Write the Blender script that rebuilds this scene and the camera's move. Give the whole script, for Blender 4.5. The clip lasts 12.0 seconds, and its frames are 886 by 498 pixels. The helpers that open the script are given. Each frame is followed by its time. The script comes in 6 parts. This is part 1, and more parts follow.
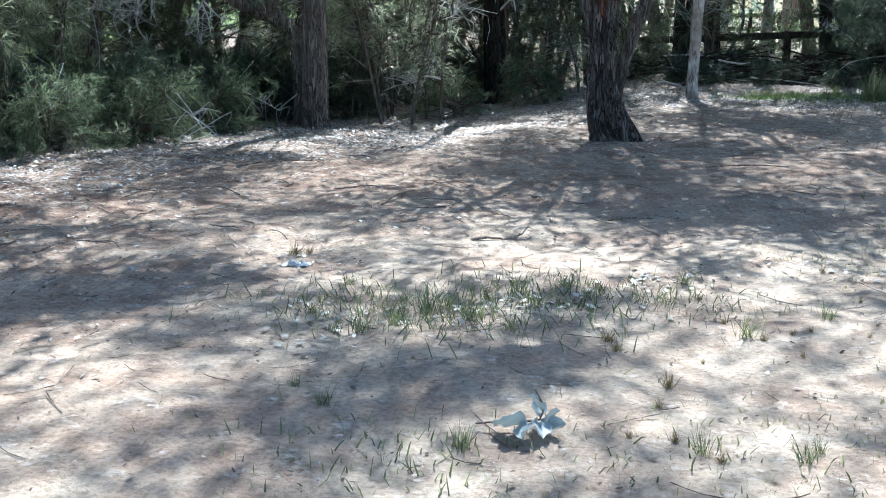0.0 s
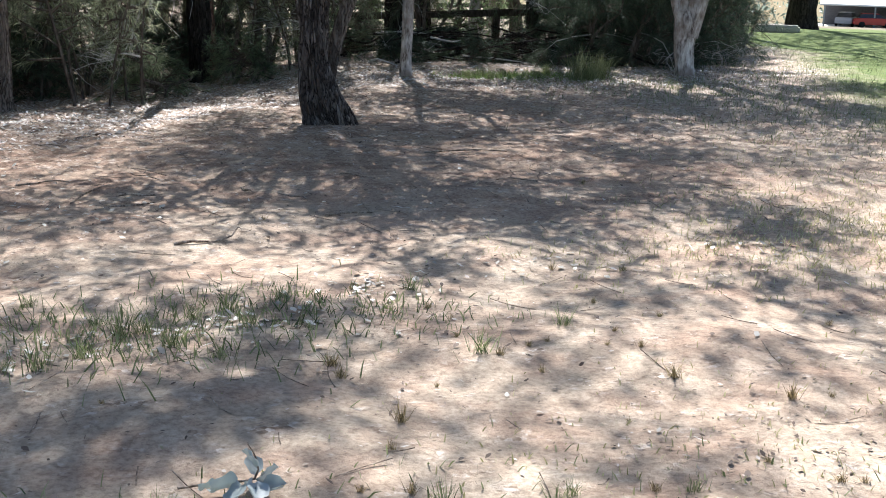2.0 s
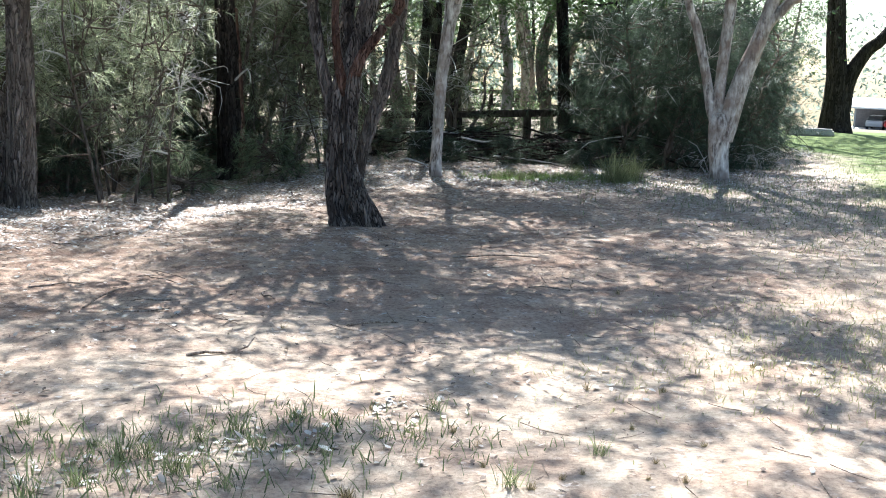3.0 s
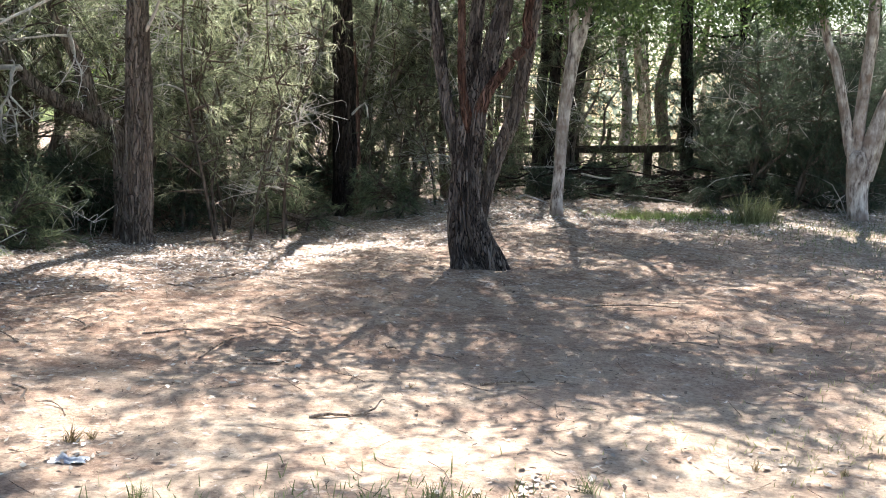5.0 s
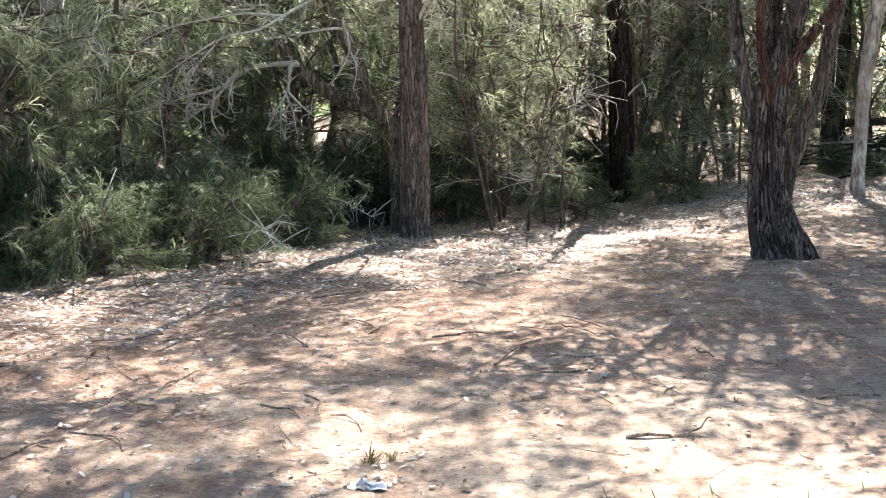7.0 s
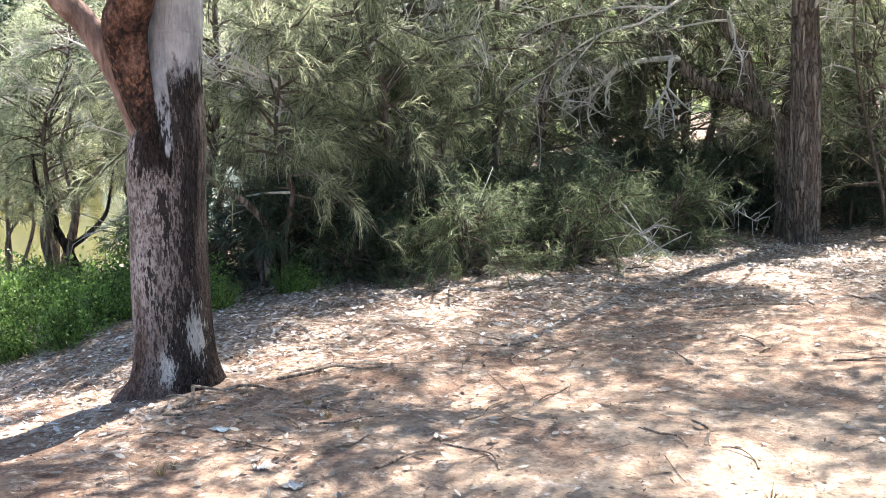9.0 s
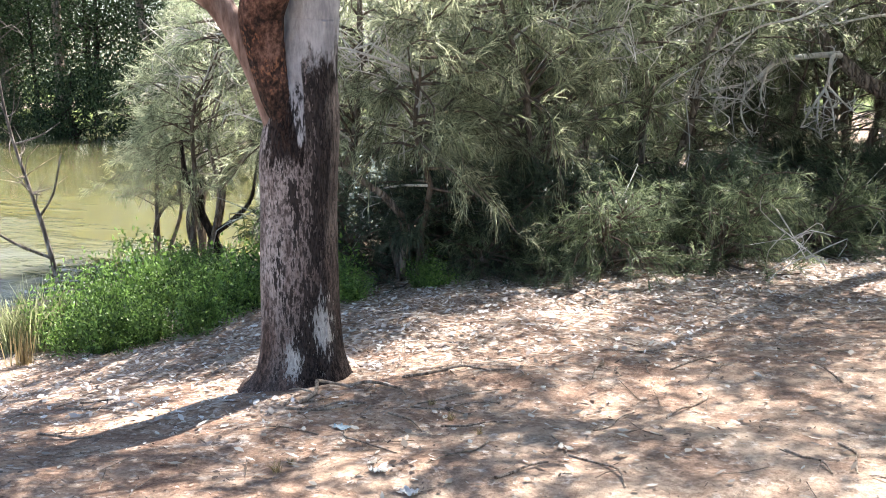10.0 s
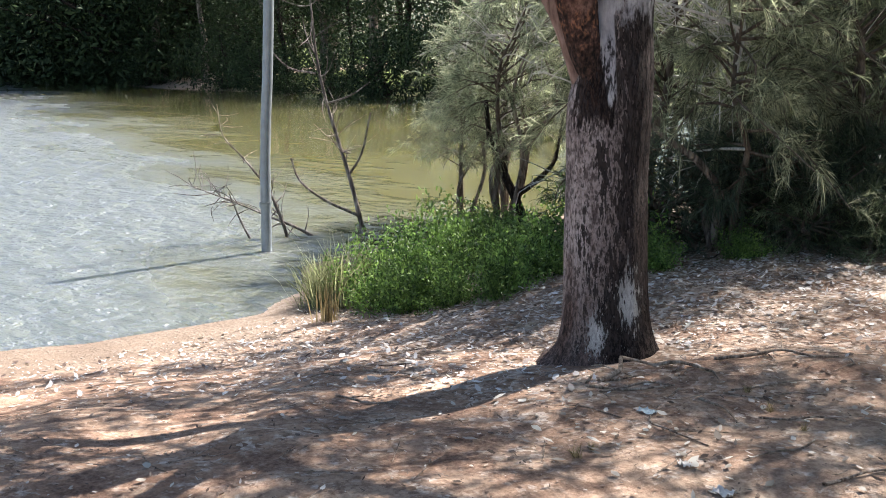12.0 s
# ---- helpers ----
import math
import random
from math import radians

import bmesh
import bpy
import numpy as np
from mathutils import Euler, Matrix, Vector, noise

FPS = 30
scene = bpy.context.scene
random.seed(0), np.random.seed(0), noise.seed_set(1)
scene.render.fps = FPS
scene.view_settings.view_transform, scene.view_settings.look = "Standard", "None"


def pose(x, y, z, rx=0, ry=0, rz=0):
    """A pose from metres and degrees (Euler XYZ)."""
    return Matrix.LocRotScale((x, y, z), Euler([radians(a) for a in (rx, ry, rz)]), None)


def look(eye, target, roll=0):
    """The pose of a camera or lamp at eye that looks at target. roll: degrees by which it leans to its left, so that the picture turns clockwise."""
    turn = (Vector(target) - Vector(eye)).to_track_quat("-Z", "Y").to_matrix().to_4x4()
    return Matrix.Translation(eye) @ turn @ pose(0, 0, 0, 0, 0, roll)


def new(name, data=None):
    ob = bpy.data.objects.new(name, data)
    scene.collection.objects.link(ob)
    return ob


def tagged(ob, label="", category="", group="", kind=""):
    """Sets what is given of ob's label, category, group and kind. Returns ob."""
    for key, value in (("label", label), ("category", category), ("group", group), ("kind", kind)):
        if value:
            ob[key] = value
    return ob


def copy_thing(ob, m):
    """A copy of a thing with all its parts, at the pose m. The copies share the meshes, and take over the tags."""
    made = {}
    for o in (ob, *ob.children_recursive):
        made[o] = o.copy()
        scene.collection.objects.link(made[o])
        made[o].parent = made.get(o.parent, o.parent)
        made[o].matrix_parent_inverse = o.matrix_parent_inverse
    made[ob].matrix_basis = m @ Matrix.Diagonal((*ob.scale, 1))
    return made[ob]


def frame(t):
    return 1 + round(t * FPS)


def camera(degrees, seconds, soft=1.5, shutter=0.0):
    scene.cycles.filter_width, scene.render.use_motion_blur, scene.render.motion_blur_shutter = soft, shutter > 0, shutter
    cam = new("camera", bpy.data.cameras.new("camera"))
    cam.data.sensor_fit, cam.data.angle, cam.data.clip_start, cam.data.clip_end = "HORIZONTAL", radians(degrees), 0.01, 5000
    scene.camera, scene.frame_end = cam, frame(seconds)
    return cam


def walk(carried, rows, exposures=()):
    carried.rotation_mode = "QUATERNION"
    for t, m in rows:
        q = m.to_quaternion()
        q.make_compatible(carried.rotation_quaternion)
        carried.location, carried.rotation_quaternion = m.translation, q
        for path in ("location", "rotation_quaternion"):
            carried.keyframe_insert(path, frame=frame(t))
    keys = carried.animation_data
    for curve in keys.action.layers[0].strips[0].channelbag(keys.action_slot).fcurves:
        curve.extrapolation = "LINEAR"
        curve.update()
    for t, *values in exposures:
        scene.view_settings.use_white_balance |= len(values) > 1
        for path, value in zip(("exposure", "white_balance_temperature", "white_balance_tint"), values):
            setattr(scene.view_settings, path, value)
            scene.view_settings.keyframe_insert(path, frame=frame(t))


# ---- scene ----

# camera: seconds, eye, heading from +y to the right, pitch, roll in degrees
cam = camera(41.09, 12.0, soft=0.98)
PATH = [
    (0, (0.137, -0.978, 1.600), -8.49, -12.69, 0.12),
    (0.5, (0.143, -0.851, 1.626), -1.44, -13.33, -0.21),
    (1, (0.226, -0.693, 1.620), -1.28, -13.31, 1.78),
    (1.5, (0.205, -0.511, 1.618), 2.59, -13.58, 1.63),
    (2, (0.121, -0.312, 1.615), 5.53, -13.78, 1.49),
    (2.5, (0.142, -0.105, 1.624), 4.57, -11.99, 1.56),
    (2.7, (0.169, -0.035, 1.628), 4.28, -10.21, 1.86),
    (4.3, (0.019, 0.446, 1.648), 2.68, -7.93, 1.82),
    (4.5, (0.024, 0.509, 1.665), 0.66, -7.77, 2.06),
    (5, (-0.026, 0.653, 1.649), -1.16, -7.86, 2.18),
    (5.5, (-0.122, 0.809, 1.648), -2.67, -8.16, 0.75),
    (6, (-0.162, 0.982, 1.626), -10.06, -8.01, -0.36),
    (6.5, (-0.190, 1.144, 1.624), -13.03, -8.60, -0.20),
    (7, (-0.344, 1.272, 1.622), -13.80, -8.81, -0.82),
    (7.5, (-0.471, 1.356, 1.607), -22.34, -8.77, -0.69),
    (7.7, (-0.502, 1.386, 1.616), -25.81, -8.80, -1.25),
    (9.3, (-0.640, 1.714, 1.604), -34.88, -8.28, -2.09),
    (9.5, (-0.648, 1.752, 1.600), -37.78, -8.31, -2.03),
    (10, (-0.682, 1.876, 1.603), -38.64, -8.70, -0.97),
    (10.5, (-0.769, 1.938, 1.590), -40.78, -9.24, -0.97),
    (11, (-0.872, 2.006, 1.588), -41.99, -10.20, -1.83),
    (11.5, (-0.942, 2.100, 1.572), -51.93, -10.20, -2.51),
    (12, (-0.980, 2.123, 1.572), -53.32, -10.24, -1.65),
]


def aimed(eye, heading, pitch, roll):
    h, p = radians(heading), radians(pitch)
    way = Vector((math.sin(h) * math.cos(p), math.cos(h) * math.cos(p), math.sin(p)))
    return look(Vector(eye), Vector(eye) + way, roll)


walk(cam, [(t, aimed(e, h, p, r)) for t, e, h, p, r in PATH], [(0, 1.84, 5250, 0), (0.5, 1.62, 5350, 4), (1.0, 1.64, 5400, 4), (1.4, 1.40, 6000, 8), (2.0, 1.56, 6000, 8), (2.5, 1.90, 5750, 4), (2.7, 2.00, 5700, 4), (4.3, 2.16, 6500, 10), (6.0, 2.30, 6500, 10), (7.7, 2.42, 6500, 10), (9.3, 2.52, 6500, 10), (10.5, 2.44, 6500, 10), (11.5, 2.12, 6500, 10), (12, 1.80, 6500, 10)])

# ---- light ----
SUN_ELEVATION = 48.0
world = bpy.data.worlds.new("sky")
scene.world = world
world.use_nodes = True
wn = world.node_tree
sky = wn.nodes.new("ShaderNodeTexSky")
sky.sky_type = "NISHITA"
sky.sun_disc = False
sky.sun_elevation = radians(SUN_ELEVATION)
sky.sun_rotation = radians(0)
wn.links.new(sky.outputs["Color"], wn.nodes["Background"].inputs["Color"])
wn.nodes["Background"].inputs["Strength"].default_value = 0.056

sun_data = bpy.data.lights.new("sun", "SUN")
sun_data.energy = 5.0
sun_data.angle = radians(0.53)
sun_data.color = (1.0, 0.95, 0.9)
sun = new("sun", sun_data)
sun.matrix_world = look((0, 30, 30 * math.tan(radians(SUN_ELEVATION))), (-0.8, 0, 0))


# ---- materials ----
class Nodes:
    """Short hand for building one material's node tree."""

    def __init__(self, name):
        self.m = bpy.data.materials.new(name)
        self.m.use_nodes = True
        self.t = self.m.node_tree
        self.p = self.t.nodes["Principled BSDF"]
        self.out = self.t.nodes["Material Output"]

    def add(self, kind, **inputs):
        n = self.t.nodes.new("ShaderNode" + kind)
        for k, v in inputs.items():
            self.put(n, k.replace("_", " "), v)
        return n

    def put(self, n, key, v):
        s = n.inputs[int(key)] if key.isdigit() else n.inputs[key]
        if hasattr(v, "is_linked") or hasattr(v, "links"):
            self.t.links.new(v, s)
        else:
            s.default_value = v

    def coords(self, scale=(1, 1, 1), kind="Object"):
        c = self.add("TexCoord")
        mp = self.add("Mapping", Scale=scale)
        self.t.links.new(c.outputs[kind], mp.inputs["Vector"])
        return mp.outputs["Vector"]

    def noise(self, vec, scale, detail=4.0, rough=0.55):
        return self.add("TexNoise", Vector=vec, Scale=scale, Detail=detail, Roughness=rough).outputs["Fac"]

    def ramp(self, fac, *stops):
        n = self.add("ValToRGB", Fac=fac)
        els = n.color_ramp.elements
        while len(els) < len(stops):
            els.new(0.5)
        for e, (pos, col) in zip(els, stops):
            e.position = pos
            e.color = (*col, 1) if len(col) == 3 else (col[0],) * 3 + (1,)
        return n.outputs["Color"]

    def mix(self, fac, a, b, mode="MIX"):
        n = self.t.nodes.new("ShaderNodeMix")
        n.data_type = "RGBA"
        n.blend_type = mode
        for s, v in ((n.inputs[0], fac), (n.inputs[6], a), (n.inputs[7], b)):
            if hasattr(v, "links"):
                self.t.links.new(v, s)
            else:
                s.default_value = v if not isinstance(v, tuple) or len(v) == 4 else (*v, 1)
        return n.outputs[2]

    def maths(self, op, a, b=0.0):
        n = self.t.nodes.new("ShaderNodeMath")
        n.operation = op
        for s, v in ((n.inputs[0], a), (n.inputs[1], b)):
            if hasattr(v, "links"):
                self.t.links.new(v, s)
            else:
                s.default_value = v
        return n.outputs[0]

    def bump(self, height, strength=0.5, distance=0.02):
        n = self.add("Bump", Height=height, Strength=strength, Distance=distance)
        self.t.links.new(n.outputs["Normal"], self.p.inputs["Normal"])

    def finish(self, color, rough=0.8, spec=0.3):
        self.put(self.p, "Base Color", color)
        self.put(self.p, "Roughness", rough)
        self.p.inputs["Specular IOR Level"].default_value = spec
        return self.m


def rgb(*c):
    return (*c, 1)


def attribute(n, name):
    a = n.add("Attribute")
    a.attribute_name = name
    return a.outputs["Fac"]


def ground_material():
    n = Nodes("dry_ground")
    v = n.coords()
    big = n.noise(v, 1.2, 5, 0.6)
    mid = n.noise(v, 4.0, 5, 0.6)
    fine = n.noise(v, 38.0, 6, 0.7)
    sand = n.ramp(mid, (0.3, (0.32, 0.245, 0.185)), (0.55, (0.42, 0.342, 0.265)), (0.75, (0.5, 0.43, 0.35)))
    red = n.ramp(big, (0.45, (0,)), (0.62, (1,)))
    sand = n.mix(n.maths("MULTIPLY", red, 0.36), sand, rgb(0.39, 0.235, 0.165))
    earth = n.maths("MULTIPLY", attribute(n, "earth"), n.ramp(n.noise(v, 1.7, 5, 0.65), (0.3, (0.35,)), (0.6, (1,))))
    sand = n.mix(n.maths("MULTIPLY", earth, 0.85), sand, n.ramp(mid, (0.35, (0.27, 0.148, 0.096)), (0.65, (0.46, 0.3, 0.21))))
    # leaf crumbs and needles trodden into the soil
    vor = n.add("TexVoronoi", Vector=n.coords((1.0, 1.15, 1.0)), Scale=34.0, Randomness=1.0)
    crumbs = n.ramp(n.add("SeparateColor", Color=vor.outputs["Color"]).outputs[0], (0.0, (0.12, 0.078, 0.055)), (0.35, (0.28, 0.2, 0.15)), (0.62, (0.46, 0.385, 0.325)), (0.9, (0.68, 0.61, 0.55)))
    lit = attribute(n, "litter")
    crumb_mask = n.ramp(n.maths("ADD", n.noise(v, 9.0, 4, 0.65), n.maths("MULTIPLY", lit, 0.42)), (0.54, (0,)), (0.7, (1,)))
    col = n.mix(n.maths("MULTIPLY", crumb_mask, 0.7), sand, crumbs)
    # brown mats of needles and bark dust, in ragged patches
    mat = n.maths("MAXIMUM", n.ramp(n.noise(v, 2.4, 9, 0.74), (0.5, (0,)), (0.58, (1,))), n.ramp(n.noise(v, 8.0, 7, 0.7), (0.54, (0,)), (0.6, (0.85,))))
    duff = n.ramp(n.noise(v, 55.0, 5, 0.75), (0.36, (0.11, 0.064, 0.045)), (0.5, (0.2, 0.124, 0.09)), (0.66, (0.3, 0.2, 0.15)))
    pale = n.ramp(n.noise(n.coords((1.0, 1.0, 1.0)), 3.4, 7, 0.7), (0.56, (0,)), (0.68, (1,)))
    col = n.mix(n.maths("MULTIPLY", pale, 0.5), col, rgb(0.58, 0.48, 0.37))
    col = n.mix(n.maths("MULTIPLY", n.maths("MULTIPLY", mat, n.maths("MINIMUM", n.maths("ADD", n.maths("MULTIPLY", attribute(n, "earth"), 0.9), 0.22), 1.0)), n.maths("SUBTRACT", 1.0, n.maths("MULTIPLY", lit, 0.45))), col, duff)
    col = n.mix(0.65, col, n.ramp(fine, (0.36, (0.5, 0.45, 0.41)), (0.58, (1.12, 1.1, 1.07))), "MULTIPLY")
    grass = attribute(n, "grass")
    green = n.ramp(n.noise(v, 6.0, 5, 0.7), (0.3, (0.075, 0.1, 0.028)), (0.55, (0.125, 0.165, 0.046)), (0.75, (0.27, 0.25, 0.12)))
    gm = n.ramp(n.maths("ADD", n.maths("MULTIPLY", grass, 0.9), n.maths("MULTIPLY", n.noise(v, 2.2, 5, 0.65), 0.6)), (0.55, (0,)), (0.85, (1,)))
    col = n.mix(gm, col, green)
    wet = attribute(n, "wet")
    col = n.mix(n.maths("MULTIPLY", wet, 0.8), col, rgb(0.2, 0.155, 0.12))
    n.bump(n.maths("ADD", fine, n.maths("ADD", n.maths("MULTIPLY", n.maths("MULTIPLY", vor.outputs["Distance"], 0.8), crumb_mask), n.maths("MULTIPLY", n.noise(v, 11.0, 5, 0.65), 1.1))), 0.55, 0.02)
    return n.finish(col, 0.92, 0.15)


def bark_material(name, dark, mid, light, stretch=0.18, scale=14.0, strength=0.8, rough=0.9, moss=None):
    n = Nodes(name)
    v = n.coords((1, 1, stretch))
    a = n.noise(v, scale, 6, 0.65)
    b = n.noise(n.coords((1, 1, stretch * 0.6)), scale * 3.2, 4, 0.6)
    c = n.noise(n.coords(), 2.3, 3)
    col = n.ramp(n.maths("ADD", n.maths("MULTIPLY", a, 0.7), n.maths("MULTIPLY", b, 0.3)), (0.4, dark), (0.5, mid), (0.61, light))
    col = n.mix(n.ramp(c, (0.4, (0,)), (0.7, (0.6,))), col, rgb(*[(x + y) / 2.4 for x, y in zip(dark, mid)]))
    if moss:
        col = n.mix(n.ramp(n.noise(n.coords(), 3.1, 4), (0.46, (0,)), (0.62, (0.8,))), col, rgb(*moss))
    n.bump(n.maths("ADD", a, n.maths("MULTIPLY", b, 0.5)), strength, 0.03)
    return n.finish(col, rough, 0.1)


def furrow_material(name, crack, dark, light, scale=26.0, stretch=0.2, fleck=None, depth=0.92):
    """Old bark broken into upright plates, with dark cracks between them and lighter worn ridges."""
    n = Nodes(name)
    warp = n.add("TexNoise", Vector=n.coords((1, 1, 0.5)), Scale=7.0, Detail=6.0)
    shift = n.add("VectorMath", **{"0": warp.outputs["Color"], "1": (0.16, 0.16, 0.16)})
    shift.operation = "MULTIPLY"
    place = n.add("VectorMath", **{"0": n.coords((1, 1, stretch)), "1": shift.outputs[0]})
    place.operation = "ADD"
    edge = n.add("TexVoronoi", Vector=place.outputs[0], Scale=scale, Randomness=1.0)
    edge.feature = "DISTANCE_TO_EDGE"
    plate = n.add("TexVoronoi", Vector=place.outputs[0], Scale=scale, Randomness=1.0)
    grain = n.noise(n.coords((1, 1, 0.15)), 90.0, 5, 0.7)
    tone = n.maths("ADD", n.maths("MULTIPLY", n.add("SeparateColor", Color=plate.outputs["Color"]).outputs[0], 0.45), n.maths("MULTIPLY", grain, 0.55))
    mid = tuple((p + q) / 2 for p, q in zip(dark, light))
    col = n.ramp(tone, (0.25, dark), (0.5, mid), (0.72, light))
    wear = n.noise(n.coords(), 3.0, 5, 0.65)
    if fleck:
        col = n.mix(n.ramp(wear, (0.52, (0,)), (0.64, (0.75,))), col, rgb(*fleck))
    col = n.mix(n.ramp(wear, (0.3, (0.55,)), (0.5, (0,))), col, rgb(*dark))
    gap = n.ramp(n.maths("ADD", edge.outputs["Distance"], n.maths("MULTIPLY", n.maths("SUBTRACT", grain, 0.5), 0.12)), (0.02, (1,)), (0.11, (0,)))
    col = n.mix(n.maths("MULTIPLY", n.maths("MULTIPLY", gap, depth), n.ramp(n.noise(n.coords((1, 1, 0.3)), 11.0, 4, 0.6), (0.38, (0.25,)), (0.55, (1,)))), col, rgb(*crack))
    n.bump(n.maths("ADD", n.ramp(edge.outputs["Distance"], (0.0, (0,)), (0.25, (1,))), n.maths("MULTIPLY", grain, 0.35)), 1.0, 0.03)
    return n.finish(col, 0.92, 0.1)


def blotch(n, spot, scale, width, edge, fringe):
    """A ragged patch round a spot of the trunk."""
    d = n.add("VectorMath", **{"0": n.coords(scale)})
    d.operation = "DISTANCE"
    d.inputs[1].default_value = tuple(p * q for p, q in zip(spot, scale))
    return n.ramp(n.maths("ADD", d.outputs["Value"], fringe), (width, (1,)), (width + edge, (0,)))


def gum_material():
    """Smooth gum bark: mauve grey with fine dark flakes, charred streaks, a pale scar near the foot, a bare pale sheet high up."""
    n = Nodes("gum_bark")
    a = n.noise(n.coords((1, 1, 0.3)), 8.0, 8, 0.72)
    b = n.noise(n.coords((1, 1, 0.2)), 75.0, 5, 0.7)
    fleck = n.noise(n.coords((1, 1, 0.5)), 60.0, 5, 0.68)
    xyz = n.add("SeparateXYZ", Vector=n.coords())
    x, y, z = xyz.outputs[0], xyz.outputs[1], xyz.outputs[2]
    wander, grit = n.maths("SUBTRACT", a, 0.5), n.maths("SUBTRACT", b, 0.5)
    base = n.ramp(n.maths("ADD", n.maths("MULTIPLY", a, 0.55), n.maths("MULTIPLY", b, 0.45)), (0.4, (0.1, 0.075, 0.07)), (0.48, (0.42, 0.34, 0.32)), (0.57, (0.72, 0.63, 0.6)))
    # darker, redder bark towards the flared foot
    foot = n.ramp(n.maths("ADD", z, n.maths("MULTIPLY", wander, 1.3)), (0.1, (1,)), (0.75, (0,)))
    base = n.mix(n.maths("MULTIPLY", foot, 0.85), base, n.ramp(b, (0.4, (0.022, 0.014, 0.012)), (0.58, (0.2, 0.12, 0.095))))
    # charred streaks, thickest on one side
    side = n.maths("ADD", n.maths("MULTIPLY", x, 0.772), n.maths("MULTIPLY", y, 0.636))
    char = n.maths("ADD", n.maths("MULTIPLY", n.maths("SUBTRACT", side, -0.02), 3.2), n.maths("ADD", n.maths("MULTIPLY", wander, 3.6), n.maths("MULTIPLY", grit, 2.7)))
    charred = n.ramp(char, (0.0, (0,)), (0.12, (1,)))
    dark = n.ramp(b, (0.5, (0.008, 0.006, 0.006)), (0.66, (0.06, 0.05, 0.048)))
    base = n.mix(n.maths("MULTIPLY", charred, 0.96), base, dark)
    base = n.mix(n.maths("MULTIPLY", n.ramp(n.maths("ADD", fleck, n.maths("MULTIPLY", grit, 0.5)), (0.49, (0,)), (0.58, (1,))), 0.8), base, rgb(0.06, 0.045, 0.04))
    # bare pale sheet above, running down in a narrow tongue
    tongue = n.ramp(n.maths("ADD", n.maths("ABSOLUTE", n.maths("SUBTRACT", n.maths("ADD", side, n.maths("MULTIPLY", n.maths("SUBTRACT", z, 1.4), 0.12)), 0.035)), n.maths("MULTIPLY", wander, 0.12)), (0.018, (0.42,)), (0.05, (0,)))
    hz = n.maths("MULTIPLY", n.maths("ADD", n.maths("ADD", n.maths("ADD", z, tongue), -1.63), n.maths("MULTIPLY", wander, 1.1)), 7.0)
    pale = n.ramp(n.maths("ADD", n.maths("MULTIPLY", n.noise(n.coords(), 9.0, 5), 0.6), n.maths("MULTIPLY", b, 0.4)), (0.4, (0.33, 0.31, 0.33)), (0.6, (0.56, 0.53, 0.54)))
    base = n.mix(n.ramp(hz, (0.0, (0,)), (0.7, (1,))), base, pale)
    # black weep beneath the limb, then pale scars near the foot
    rough_edge = n.maths("ADD", n.maths("MULTIPLY", wander, 2.0), n.maths("MULTIPLY", grit, 1.0))
    weep = blotch(n, (0.07, -0.184, 1.37), (5.0, 5.0, 3.0), 0.5, 0.14, rough_edge)
    base = n.mix(n.maths("MULTIPLY", weep, 0.93), base, n.ramp(b, (0.46, (0.007, 0.005, 0.005)), (0.66, (0.07, 0.042, 0.032))))
    ragged = n.maths("ADD", n.maths("MULTIPLY", wander, 2.2), n.maths("MULTIPLY", grit, 3.4))
    for spot, scale, width in (((0.2, -0.045, 0.29), (9.0, 9.0, 4.6), 0.36), ((0.125, -0.185, 0.16), (11.0, 11.0, 6.5), 0.4)):
        base = n.mix(n.maths("MULTIPLY", blotch(n, spot, scale, width, 0.3, ragged), 0.92), base, n.ramp(b, (0.4, (0.42, 0.39, 0.37)), (0.58, (0.8, 0.76, 0.73))))
    n.bump(n.maths("ADD", b, n.maths("ADD", n.maths("MULTIPLY", a, 0.8), n.maths("MULTIPLY", fleck, -0.6))), 0.85, 0.025)
    return n.finish(base, 0.9, 0.08)


def gum_limb_material():
    """Scorched limb: char at its root, orange flakes above, then red brown."""
    n = Nodes("scorched_limb_bark")
    a = n.noise(n.coords((1, 1, 0.7)), 8.0, 7, 0.7)
    b = n.noise(n.coords((1, 1, 0.75)), 46.0, 4, 0.65)
    z = n.add("SeparateXYZ", Vector=n.coords()).outputs[2]
    up = n.maths("ADD", z, n.maths("MULTIPLY", n.maths("SUBTRACT", a, 0.5), 0.9))
    brown = n.ramp(n.maths("ADD", n.maths("MULTIPLY", a, 0.6), n.maths("MULTIPLY", b, 0.4)), (0.43, (0.02, 0.012, 0.01)), (0.52, (0.1, 0.05, 0.036)), (0.62, (0.27, 0.15, 0.115)))
    char = n.ramp(b, (0.42, (0.012, 0.009, 0.008)), (0.64, (0.1, 0.055, 0.04)))
    col = n.mix(n.ramp(n.maths("MULTIPLY", n.maths("SUBTRACT", up, 1.45), 4.0), (0.0, (0,)), (1.0, (1,))), char, brown)
    band = n.ramp(n.maths("ABSOLUTE", n.maths("SUBTRACT", up, 1.68)), (0.04, (1,)), (0.15, (0,)))
    flake = n.maths("MULTIPLY", n.ramp(b, (0.55, (0,)), (0.61, (1,))), band)
    col = n.mix(n.maths("MULTIPLY", flake, 0.6), col, rgb(0.4, 0.17, 0.085))
    n.bump(n.maths("ADD", a, n.maths("MULTIPLY", b, 0.7)), 1.0, 0.035)
    return n.finish(col, 0.85, 0.2)


